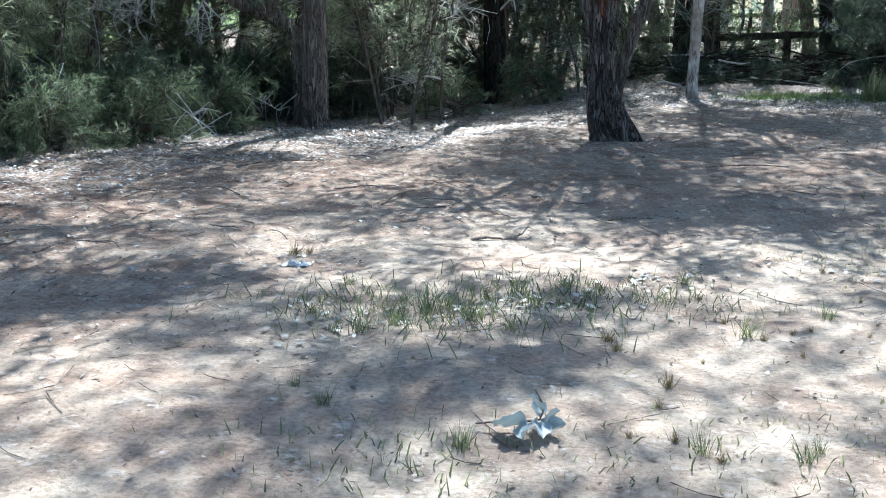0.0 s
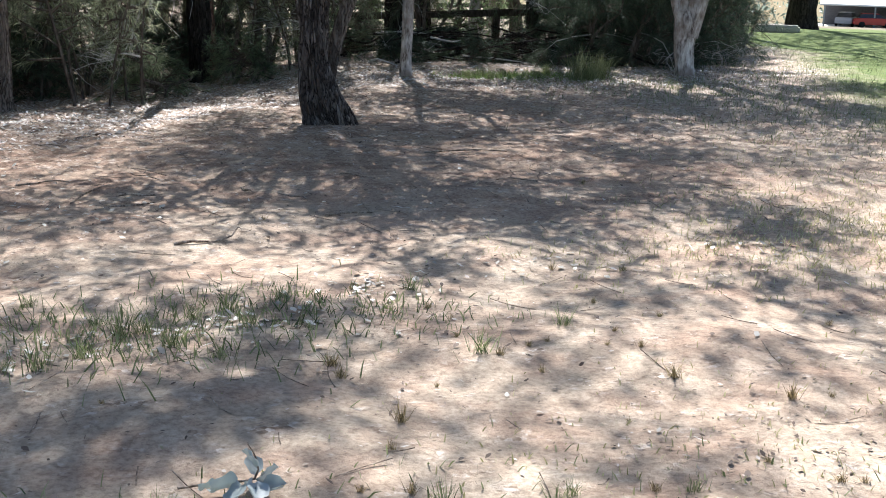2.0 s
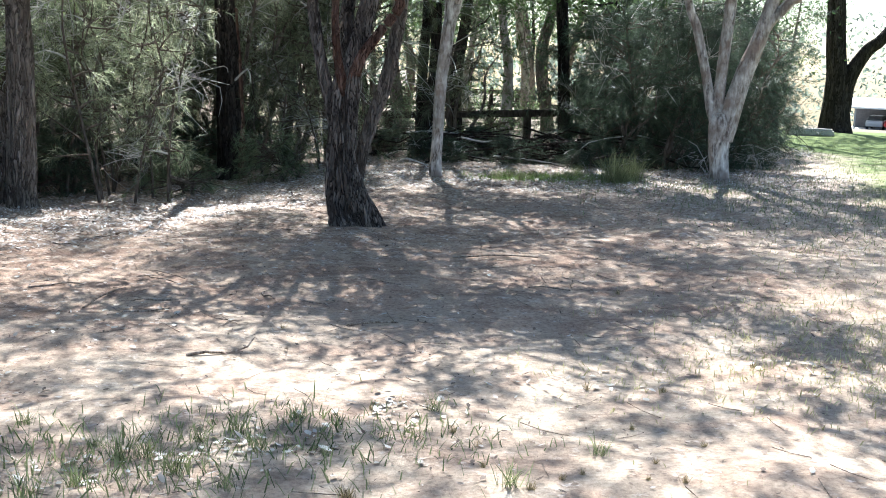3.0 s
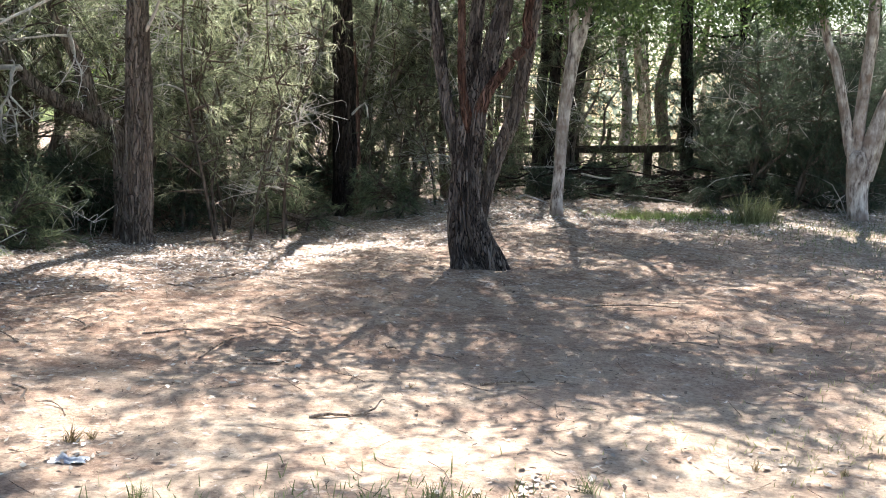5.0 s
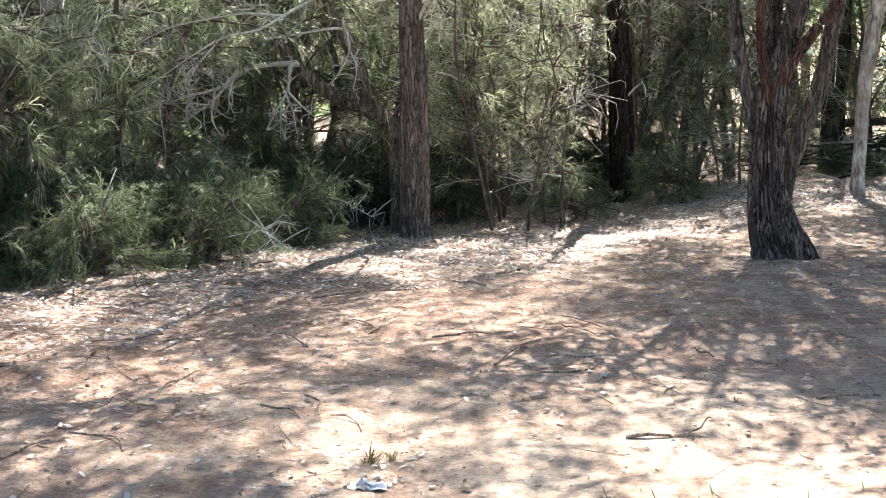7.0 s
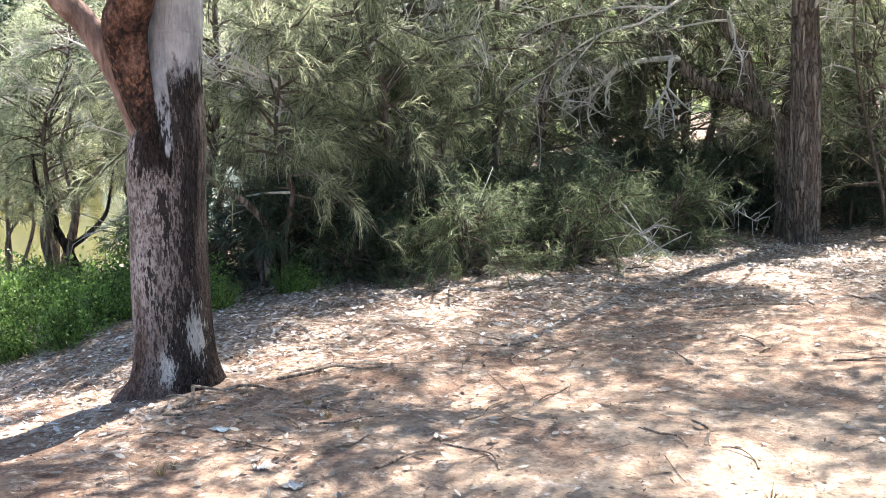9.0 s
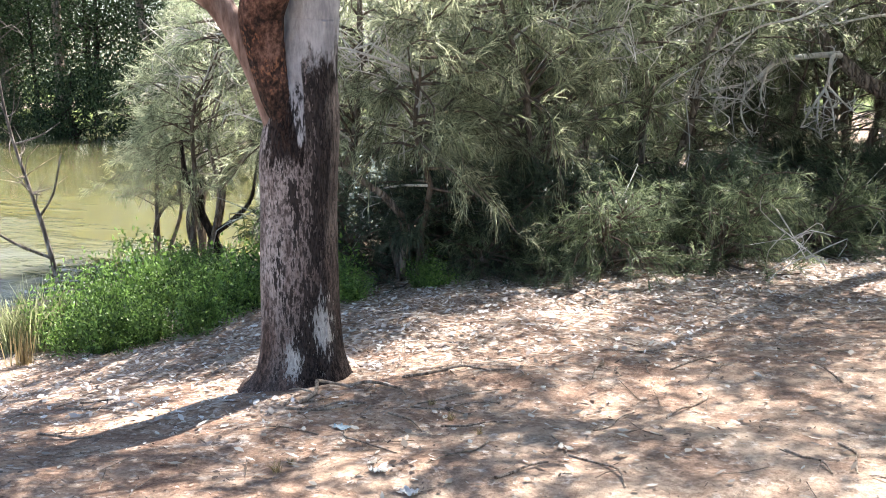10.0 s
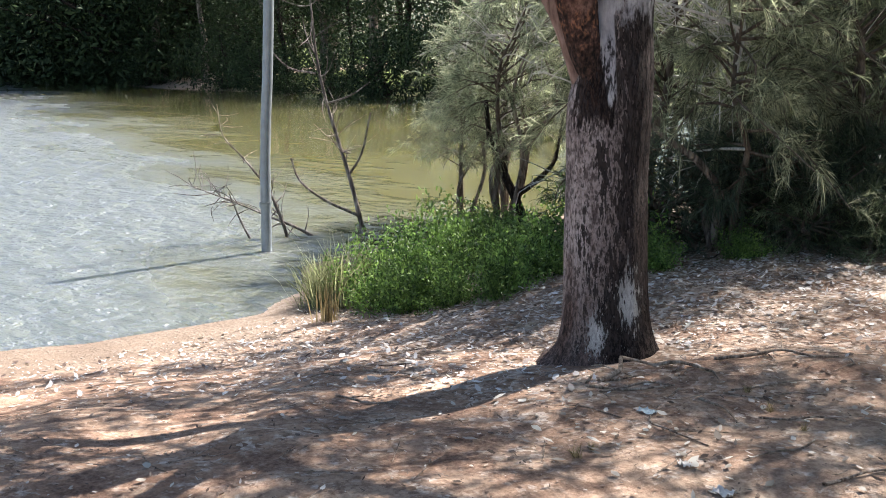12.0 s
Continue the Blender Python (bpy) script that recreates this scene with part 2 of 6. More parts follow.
def leaf_material(name, dark, light, translucency=0.45, gloss=0.35, clump=0.0):
    """Leaves that vary from one to the next and let some sun through."""
    n = Nodes(name)
    r = n.add("NewGeometry").outputs["Random Per Island"]
    o = n.add("ObjectInfo").outputs["Random"]
    col = n.ramp(r, (0.0, dark), (0.75, light), (1.0, tuple(min(1, c * 1.25) for c in light)))
    col = n.mix(n.maths("MULTIPLY", o, 0.35), col, n.mix(1.0, col, rgb(0.75, 0.9, 0.8), "MULTIPLY"))
    # lighter and darker clumps stand in for sunlit sprays and shaded gaps
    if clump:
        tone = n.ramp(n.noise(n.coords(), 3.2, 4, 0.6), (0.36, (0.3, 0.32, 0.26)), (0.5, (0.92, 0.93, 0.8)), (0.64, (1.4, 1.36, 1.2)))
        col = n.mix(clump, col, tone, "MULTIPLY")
    n.finish(col, 0.45, gloss)
    tr = n.add("BsdfTranslucent", Color=col)
    ms = n.add("MixShader", Fac=translucency)
    n.t.links.new(n.p.outputs[0], ms.inputs[1])
    n.t.links.new(tr.outputs[0], ms.inputs[2])
    n.t.links.new(ms.outputs[0], n.out.inputs["Surface"])
    return n.m


def litter_material():
    n = Nodes("dead_leaf")
    r = n.add("NewGeometry").outputs["Random Per Island"]
    col = n.ramp(r, (0.0, (0.08, 0.05, 0.038)), (0.26, (0.22, 0.16, 0.13)), (0.48, (0.43, 0.365, 0.325)), (0.78, (0.64, 0.59, 0.555)), (1.0, (0.8, 0.765, 0.735)))
    n.bump(n.noise(n.coords(), 60.0, 3), 0.3, 0.004)
    return n.finish(col, 0.6, 0.35)


def crumb_material():
    n = Nodes("brown_leaf")
    r = n.add("NewGeometry").outputs["Random Per Island"]
    col = n.ramp(r, (0.0, (0.06, 0.04, 0.03)), (0.5, (0.17, 0.115, 0.085)), (0.82, (0.34, 0.265, 0.21)), (1.0, (0.66, 0.6, 0.54)))
    return n.finish(col, 0.7, 0.25)


def plain_material(name, color, rough=0.6, spec=0.4, vary=0.25, scale=8.0, metal=0.0):
    n = Nodes(name)
    v = n.coords()
    col = n.ramp(n.noise(v, scale, 5, 0.6), (0.3, tuple(c * (1 - vary) for c in color)), (0.7, tuple(min(1, c * (1 + vary)) for c in color)))
    n.bump(n.noise(v, scale * 6, 4), 0.25, 0.004)
    n.p.inputs["Metallic"].default_value = metal
    return n.finish(col, rough, spec)


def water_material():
    """Olive lake: breeze ripples, with sky sheen in the colour, on the near side; calmer water under the far trees."""
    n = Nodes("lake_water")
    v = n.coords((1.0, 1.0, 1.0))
    lake_color = n.ramp(n.noise(v, 0.12, 3), (0.35, (0.165, 0.158, 0.074)), (0.65, (0.2, 0.192, 0.09)))
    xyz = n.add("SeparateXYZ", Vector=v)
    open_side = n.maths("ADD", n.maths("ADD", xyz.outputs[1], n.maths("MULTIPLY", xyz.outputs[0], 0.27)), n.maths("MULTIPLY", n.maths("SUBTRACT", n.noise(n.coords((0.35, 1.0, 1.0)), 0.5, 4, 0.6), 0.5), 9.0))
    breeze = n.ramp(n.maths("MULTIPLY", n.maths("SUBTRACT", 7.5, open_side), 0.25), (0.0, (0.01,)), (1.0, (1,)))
    # sky reflected by the ripples is put into the water colour as grey blue
    lake_color = n.mix(n.maths("MULTIPLY", breeze, 0.9), lake_color, rgb(0.14, 0.158, 0.158))
    rip = n.noise(n.coords((0.75, 1.3, 1.0)), 2.2, 4, 0.55)
    small = n.noise(n.coords((0.8, 1.2, 1.0)), 8.0, 3, 0.55)
    n.bump(n.maths("MULTIPLY", n.maths("ADD", rip, n.maths("MULTIPLY", small, 0.35)), breeze), 1.0, 0.2)
    n.p.inputs["Subsurface Weight"].default_value = 1.0
    n.p.inputs["Subsurface Radius"].default_value = (1.0, 1.0, 0.6)
    n.p.inputs["Subsurface Scale"].default_value = 0.8
    n.p.inputs["IOR"].default_value = 2.7
    return n.finish(lake_color, n.maths("ADD", n.maths("MULTIPLY", breeze, 0.27), 0.05), 0.5)


GROUND = ground_material()
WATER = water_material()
GUM = gum_material()
IRONBARK = furrow_material("furrowed_bark", (0.012, 0.009, 0.008), (0.075, 0.057, 0.05), (0.34, 0.285, 0.25), 27.0, 0.11)
GUM_LIMB = gum_limb_material()
PINK_BARK = bark_material("pinkish_gum_bark", (0.11, 0.07, 0.055), (0.27, 0.18, 0.15), (0.42, 0.3, 0.26), 0.25, 14.0, 0.6)
RED_BARK = furrow_material("reddish_bark", (0.02, 0.012, 0.009), (0.11, 0.055, 0.04), (0.3, 0.18, 0.14), 27.0, 0.1)
OAK_BARK = furrow_material("sheoak_bark", (0.03, 0.022, 0.018), (0.13, 0.098, 0.08), (0.39, 0.325, 0.28), 25.0, 0.07, (0.29, 0.23, 0.195), 0.75)
DARK_BARK = furrow_material("dark_bark", (0.006, 0.005, 0.004), (0.022, 0.017, 0.015), (0.085, 0.067, 0.058), 24.0, 0.09)
PAPERBARK = bark_material("paperbark", (0.13, 0.1, 0.085), (0.54, 0.48, 0.44), (0.84, 0.8, 0.76), 0.4, 11.0, 1.0, moss=(0.27, 0.2, 0.165))
TWIG = bark_material("twig_bark", (0.06, 0.045, 0.035), (0.13, 0.1, 0.08), (0.22, 0.18, 0.15), 0.3, 30.0, 0.4)
DEAD_TWIG = bark_material("bleached_twig", (0.4, 0.37, 0.34), (0.62, 0.59, 0.56), (0.78, 0.75, 0.72), 0.3, 30.0, 0.4)
GREY_TWIG = bark_material("grey_twig", (0.05, 0.042, 0.038), (0.14, 0.12, 0.11), (0.4, 0.36, 0.33), 0.3, 18.0, 0.4)
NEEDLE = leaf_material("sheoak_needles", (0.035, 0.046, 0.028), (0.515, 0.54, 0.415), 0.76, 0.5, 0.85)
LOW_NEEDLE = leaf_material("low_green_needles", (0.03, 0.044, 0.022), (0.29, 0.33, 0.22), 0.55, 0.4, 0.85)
TUSSOCK_BLADE = leaf_material("tussock_blades", (0.12, 0.13, 0.055), (0.36, 0.37, 0.2), 0.5, 0.3)
FRESH_BLADE = leaf_material("fresh_grass_blades", (0.09, 0.14, 0.04), (0.29, 0.37, 0.13), 0.5, 0.3)
# sheoak needles again with shade put into the colour, in three depths
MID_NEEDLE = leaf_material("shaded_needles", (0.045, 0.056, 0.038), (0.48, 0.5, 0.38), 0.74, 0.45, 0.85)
SHADED_DARK_NEEDLE = leaf_material("shade_darkened_needles", (0.016, 0.025, 0.017), (0.11, 0.145, 0.105), 0.4, 0.4, 0.85)
SHADE_NEEDLE = leaf_material("shade_backing_needles", (0.04, 0.05, 0.032), (0.2, 0.22, 0.15), 0.55, 0.4, 0.7)
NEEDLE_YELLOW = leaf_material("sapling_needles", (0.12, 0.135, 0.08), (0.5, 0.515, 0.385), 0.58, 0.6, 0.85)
# haze of distance is put into this pale, greyed leaf colour
HAZY_LEAF = leaf_material("haze_paled_leaves", (0.12, 0.15, 0.12), (0.26, 0.3, 0.24), 0.5, 0.3)
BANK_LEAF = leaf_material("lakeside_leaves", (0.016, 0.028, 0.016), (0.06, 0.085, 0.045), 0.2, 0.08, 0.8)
GUM_LEAF = leaf_material("gum_leaves", (0.05, 0.085, 0.03), (0.12, 0.17, 0.06), 0.45, 0.5)
# sunlight is put into the colour of these two brighter leaf greens
LIGHT_LEAF = leaf_material("sunlit_leaves", (0.08, 0.12, 0.06), (0.19, 0.245, 0.13), 0.4, 0.5)
BACKLIT_LEAF = leaf_material("backlit_leaves", (0.16, 0.26, 0.05), (0.4, 0.54, 0.14), 0.6, 0.4)
UNDER_LEAF = leaf_material("understorey_leaves", (0.08, 0.12, 0.05), (0.25, 0.31, 0.15), 0.5, 0.4)
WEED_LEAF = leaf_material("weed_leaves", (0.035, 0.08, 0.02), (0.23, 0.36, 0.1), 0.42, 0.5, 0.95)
GRASS_BLADE = leaf_material("grass_blades", (0.07, 0.09, 0.035), (0.26, 0.28, 0.13), 0.35, 0.3)
DRY_BLADE = leaf_material("dry_grass_blades", (0.12, 0.085, 0.04), (0.4, 0.3, 0.155), 0.3, 0.3)
DEAD_LEAF = litter_material()
BROWN_LEAF = crumb_material()
STICK = bark_material("dry_stick", (0.1, 0.07, 0.052), (0.28, 0.215, 0.165), (0.5, 0.42, 0.35), 0.3, 26.0, 0.5)


# ---- mesh tools ----
def mesh_of(name, verts, faces, material, smooth=False):
    """A mesh from arrays: faces is an (n, 3) or (n, 4) array."""
    verts, faces = np.asarray(verts, np.float32), np.asarray(faces, np.int32)
    k = faces.shape[1]
    me = bpy.data.meshes.new(name)
    me.vertices.add(len(verts))
    me.vertices.foreach_set("co", verts.ravel())
    me.loops.add(faces.size)
    me.loops.foreach_set("vertex_index", faces.ravel())
    me.polygons.add(len(faces))
    me.polygons.foreach_set("loop_start", np.arange(0, faces.size, k, dtype=np.int32))
    if smooth:
        me.polygons.foreach_set("use_smooth", np.ones(len(faces), bool))
    me.update(calc_edges=True)
    me.materials.append(material)
    return me


def thing(name, at, label, category, group="", kind=""):
    ob = new(name)
    ob.empty_display_size = 0.1
    ob.matrix_basis = at if isinstance(at, Matrix) else Matrix.Translation(at)
    return tagged(ob, label, category, group, kind)


def part(name, geo, material, parent, label="", smooth=False, kind=""):
    """One mesh object under a thing or a part. geo: (verts, faces) or a bmesh."""
    if isinstance(geo, bmesh.types.BMesh):
        me = bpy.data.meshes.new(name)
        geo.to_mesh(me)
        geo.free()
        me.materials.append(material)
    else:
        me = mesh_of(name, *geo, material, smooth)
    ob = new(name, me)
    ob.parent = parent
    return tagged(ob, label, kind=kind)


def joined(geos):
    vs, fs, n = [], [], 0
    for v, f in geos:
        vs.append(np.asarray(v, float))
        fs.append(np.asarray(f) + n)
        n += len(v)
    return np.concatenate(vs), np.concatenate(fs)


def spline(pts, step):
    """A smooth line through points (x, y, z, radius), about step apart."""
    p = np.asarray(pts, float)
    q = np.vstack([2 * p[0] - p[1], p, 2 * p[-1] - p[-2]])
    out = []
    for i in range(1, len(q) - 2):
        n = max(2, int(np.linalg.norm(q[i + 1, :3] - q[i, :3]) / step))
        for u in np.arange(n) / n:
            a, b, c, d = q[i - 1], q[i], q[i + 1], q[i + 2]
            out.append(0.5 * (2 * b + (c - a) * u + (2 * a - 5 * b + 4 * c - d) * u * u + (3 * b - a - 3 * c + d) * u ** 3))
    out.append(p[-1])
    return np.array(out)


def tube(pts, sides=8, step=0.15, ridge=0.0, ridges=9, twist=0.0, seed=0, lump=0.0, flare=0.0, cords=0, depth=0.0):
    """A tapered limb through (x, y, z, radius) points, with furrowed bark where ridge is given."""
    p = spline(pts, step)
    rng = np.random.default_rng(seed)
    d = np.gradient(p[:, :3], axis=0)
    d /= np.linalg.norm(d, axis=1)[:, None] + 1e-9
    ref = np.where(np.abs(d[:, 2:3]) > 0.8, np.array([[1.0, 0, 0]]), np.array([[0, 0, 1.0]]))
    if np.ptp(np.abs(d[:, 2])) > 0.3:
        ref = np.tile(np.array([[0.31, 0.92, 0.13]]), (len(p), 1))
    u = np.cross(d, ref)
    u /= np.linalg.norm(u, axis=1)[:, None] + 1e-9
    w = np.cross(d, u)
    a = np.linspace(0, 2 * np.pi, sides, endpoint=False)
    length = np.concatenate([[0], np.cumsum(np.linalg.norm(np.diff(p[:, :3], axis=0), axis=1))])
    r = np.repeat(np.maximum(p[:, 3:4], 0.0015), sides, 1)
    ph = rng.uniform(0, 6.28, 8)
    aa = a[None, :] + twist * length[:, None]
    if ridge:
        wave = np.zeros_like(r)
        for k, (m, g) in enumerate(((ridges, 1.0), (ridges * 2 + 1, 0.55), (ridges * 3 + 2, 0.35), (3, 0.7))):
            wave += g * np.sin(m * aa + ph[k] + 1.3 * np.sin(length[:, None] * (2.1 + k) + ph[k + 4] + 2 * aa))
        r = r * (1 + ridge * wave)
    if cords:
        wind = 1.1 * np.sin(3 * aa + 2.3 * length[:, None] + ph[0]) + 0.8 * np.sin(7 * aa - 4.1 * length[:, None] + ph[1]) + 0.5 * np.sin(2 * aa + 9.7 * length[:, None] + ph[2])
        slant = 2.4 * length[:, None]
        first = np.abs(np.sin(cords * aa / 2 + wind + slant + ph[3]))
        second = np.abs(np.sin(cords * aa / 2 - 0.8 * wind - slant + ph[4]))
        r = r * (1 + depth * (np.minimum(first, second) ** 0.45 - 0.7 + 0.25 * np.sin(5.1 * length[:, None] + 3 * aa + ph[5])))
    if lump:
        r = r * (1 + lump * (np.sin(length[:, None] * 5.3 + ph[0] + 2 * np.sin(a[None, :] + ph[1])) + rng.normal(0, 0.3, r.shape)))
    if flare:
        r = r * (1 + flare * np.exp(-length[:, None] / 0.09) * np.maximum(0, np.sin(5 * a[None, :] + ph[3])))
    v = p[:, None, :3] + r[..., None] * (np.cos(a)[None, :, None] * u[:, None] + np.sin(a)[None, :, None] * w[:, None])
    n = len(p)
    i, j = np.meshgrid(np.arange(n - 1), np.arange(sides), indexing="ij")
    jn = (j + 1) % sides
    f = np.stack([i * sides + j, (i + 1) * sides + j, (i + 1) * sides + jn, i * sides + jn], -1).reshape(-1, 4)
    v = v.reshape(-1, 3)
    v = np.vstack([v, p[-1, :3], p[0, :3]])
    top, bot = len(v) - 2, len(v) - 1
    j = np.arange(0, sides, 2)
    f = np.vstack([f, np.stack([(n - 1) * sides + (j + 1) % sides, (n - 1) * sides + (j + 2) % sides, np.full_like(j, top), (n - 1) * sides + j], -1)[:, [3, 0, 1, 2]]])
    return v, f


def unit(v):
    return v / (np.linalg.norm(v, axis=-1, keepdims=True) + 1e-9)


def blades(base, way, length, width, bend, rng):
    """Thin two-piece blades or needles: base points, directions, lengths, widths, and how far their tips sink."""
    n = len(base)
    side = unit(np.cross(way, unit(rng.normal(size=(n, 3)))))
    length, width = length[:, None], width[:, None]
    mid = base + way * length * 0.55
    tip = base + way * length
    tip[:, 2] -= (bend * length[:, 0])
    v = np.stack([base - side * width / 2, base + side * width / 2, mid - side * width * 0.42, mid + side * width * 0.42, tip], 1).reshape(-1, 3)
    k = np.arange(n)[:, None] * 5
    f = np.stack([k + [0, 1, 3], k + [0, 3, 2], k + [2, 3, 4]], 1).reshape(-1, 3)
    return v, f


def leaves(at, way, length, width, rng, fold=0.25):
    """Diamond leaves folded along the midrib."""
    n = len(at)
    side = unit(np.cross(way, unit(rng.normal(size=(n, 3)))))
    up = np.cross(side, way)
    length, width = length[:, None], width[:, None]
    mid = at + way * length * 0.45
    v = np.stack([at, mid + side * width / 2 + up * width * fold, at + way * length, mid - side * width / 2 + up * width * fold], 1).reshape(-1, 3)
    k = np.arange(n)[:, None] * 4
    f = np.stack([k + [0, 1, 2], k + [0, 2, 3]], 1).reshape(-1, 3)
    return v, f


# ---- ground, lake ----
def smooth01(t):
    t = np.clip(t, 0, 1)
    return t * t * (3 - 2 * t)


WATER_Z = -0.55


def shore_x(y):
    return np.interp(y, [-60, 0, 3.5, 5, 6.2, 7.0, 7.6, 9.0, 11, 15, 25], [-30, -12.5, -9.9, -9.2, -9.15, -9.6, -10.6, -11.2, -11.3, -11.6, -14])


def wobble(x, y, s, k):
    return np.sin(x * s + 1.7 * np.sin(y * s * 0.63 + k) + k) * np.sin(y * s * 1.1 + 1.3 * np.sin(x * s * 0.57 + 2 * k) + 1.9 * k)


def height(x, y):
    x, y = np.asarray(x, float), np.asarray(y, float)
    land = np.maximum(x - shore_x(y), (y - 25.6 + 0.8 * np.sin(x * 0.21)) * 0.8)
    h = WATER_Z + np.where(land < 0, np.maximum(land * 0.3, -2.0), 0.55 * smooth01(land / 5.2) + 0.05 * np.minimum(land, 0.3))
    h = h - 0.22 * smooth01((y - 9.5) / 5) * smooth01((0.2 - x) / 2.5) * smooth01((x + 9) / 3)
    # the lawn falls away towards the car park
    far = np.hypot(x, y)
    h = h - np.maximum(far - 34, 0) * 0.043 * smooth01((x - 4) / 10) * (y > 0)
    h = h - 0.35 * smooth01((y - 18.5) / 3) * smooth01((x - 1.6) / 1.5) * smooth01((7.5 - x) / 2) * smooth01((26 - y) / 2)
    dry = smooth01(land / 1.2 + 0.3)
    h = h + dry * (0.022 * wobble(x, y, 2.1, 0.7) + 0.012 * wobble(x, y, 5.3, 2.2) + 0.004 * wobble(x, y, 11.0, 4.1))
    return h


def gz(x, y):
    return float(height(x, y))


EDGE = np.array([(-9.0, 6.4), (-7.2, 6.1), (-6.6, 7.0), (-6.3, 8.0), (-5.9, 8.8), (-5.3, 9.5), (-4.7, 10.5), (-4.1, 11.5), (-3.3, 12.5), (-2.5, 13.8), (-1.5, 15.1), (-0.6, 16.0), (0.6, 17.0), (2.2, 16.9), (4.6, 17.3), (6.5, 19.5)])


def edge_distance(x, y):
    """Distance to the foot of the thicket; positive on the open side."""
    p = np.stack([np.ravel(x), np.ravel(y)], 1)
    best, sign = np.full(len(p), 1e9), np.ones(len(p))
    for a, b in zip(EDGE[:-1], EDGE[1:]):
        d = b - a
        u = np.clip(((p - a) @ d) / (d @ d), 0, 1)
        off = p - (a + u[:, None] * d)
        dist = np.linalg.norm(off, axis=1)
        s = np.sign(d[0] * off[:, 1] - d[1] * off[:, 0])
        hit = dist < best
        best[hit], sign[hit] = dist[hit], s[hit]
    return (-sign * best).reshape(np.shape(x))


def stretched(lo, hi, step, reach):
    core = np.arange(lo, hi + step / 2, step)
    out = [step]
    while sum(out) < reach:
        out.append(out[-1] * 1.22)
    out = np.cumsum(out)
    return np.concatenate([lo - out[::-1], core, hi + out])


def build_ground():
    xs, ys = stretched(-10.5, 6.5, 0.085, 2500), stretched(1.5, 17.0, 0.085, 2500)
    gx, gy = np.meshgrid(xs, ys, indexing="ij")
    z = height(gx, gy)
    v = np.stack([gx, gy, z], -1).reshape(-1, 3)
    a, b = len(xs), len(ys)
    i, j = np.meshgrid(np.arange(a - 1), np.arange(b - 1), indexing="ij")
    f = np.stack([i * b + j, (i + 1) * b + j, (i + 1) * b + j + 1, i * b + j + 1], -1).reshape(-1, 4)
    me = mesh_of("ground", v, f, GROUND, True)
    e = edge_distance(gx, gy)
    litter = np.exp(-np.maximum(e - 0.6, 0) / 1.4) * 1.0 + 0.25 * smooth01((y_open(gx, gy)))
    litter = np.where(e < 0, 1.0, litter) * (1 - 0.5 * smooth01((6.9 - gy) / 0.7) * smooth01((-5.3 - gx) / 0.8))
    right = smooth01((gx - 0.28 * gy - 1.2) / 2.0) * smooth01((gy - 4.5) / 2.5) * 0.42 + smooth01((gx - 0.3 * gy - 1.5) / 4) * smooth01((gy - 11) / 5) * 0.42
    grass = np.clip(np.maximum(right, smooth01((np.hypot(gx, gy) - 23) / 5) * smooth01((gx + 8) / 6) * (0.35 + 0.65 * smooth01((gx - 0.24 * gy) / 2.5))), 0, 1)
    grass = np.maximum(grass, 0.9 * smooth01((gy - 25.5) / 0.6) * smooth01((-12 - gx) / 3) * (np.abs(gx + 54.5) > 4.5))
    wet = smooth01((WATER_Z + 0.13 - z) / 0.1)
    earth = np.clip(0.45 * smooth01((-0.6 - gx) / 3.0) + 0.55 * smooth01((-3.0 - gx) / 1.8) + 0.55 * smooth01((gy - 6.0) / 3.0) * smooth01((5 - gx) / 3), 0, 1)
    for key, val in (("litter", litter), ("earth", earth), ("grass", grass), ("wet", wet)):
        at = me.attributes.new(key, "FLOAT", "POINT")
        at.data.foreach_set("value", val.astype(np.float32).ravel())
    tagged(new("ground", me), "dry sandy ground strewn with leaf crumbs, sloping to a lake", "ground", kind="structure")


def y_open(x, y):
    return (y - 8.5) / 3.0


build_ground()
wx, wy = np.meshgrid([-1500, -300, -80, -30, -8.0], [-1500, -100, -20, 5, 15, 40], indexing="ij")
wv = np.stack([wx, wy, np.full_like(wx, WATER_Z, dtype=float)], -1).reshape(-1, 3)
wi, wj = np.meshgrid(np.arange(4), np.arange(5), indexing="ij")
wf = np.stack([wi * 6 + wj, (wi + 1) * 6 + wj, (wi + 1) * 6 + wj + 1, wi * 6 + wj + 1], -1).reshape(-1, 4)
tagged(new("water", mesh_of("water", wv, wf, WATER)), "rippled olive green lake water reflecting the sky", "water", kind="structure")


# ---- trees ----
def leaf_cloud(rng, center, radii, clumps, per, length, width, clump_size=0.45, hang=0.5):
    """Leaves in clumps through an ellipsoid, with gaps between the clumps."""
    c = unit(rng.normal(size=(clumps, 3))) * rng.uniform(0.25, 1.0, (clumps, 1)) ** 0.5
    c = np.asarray(center) + c * np.asarray(radii)
    size = clump_size * rng.uniform(0.6, 1.4, (clumps, 1, 1))
    at = (c[:, None] + rng.normal(size=(clumps, per, 3)) * size * np.array([1, 1, 0.7])).reshape(-1, 3)
    way = unit(rng.normal(size=at.shape) + np.array([0, 0, -hang]))
    n = len(at)
    return leaves(at, way, length * rng.uniform(0.6, 1.3, n), width * rng.uniform(0.7, 1.3, n), rng), c


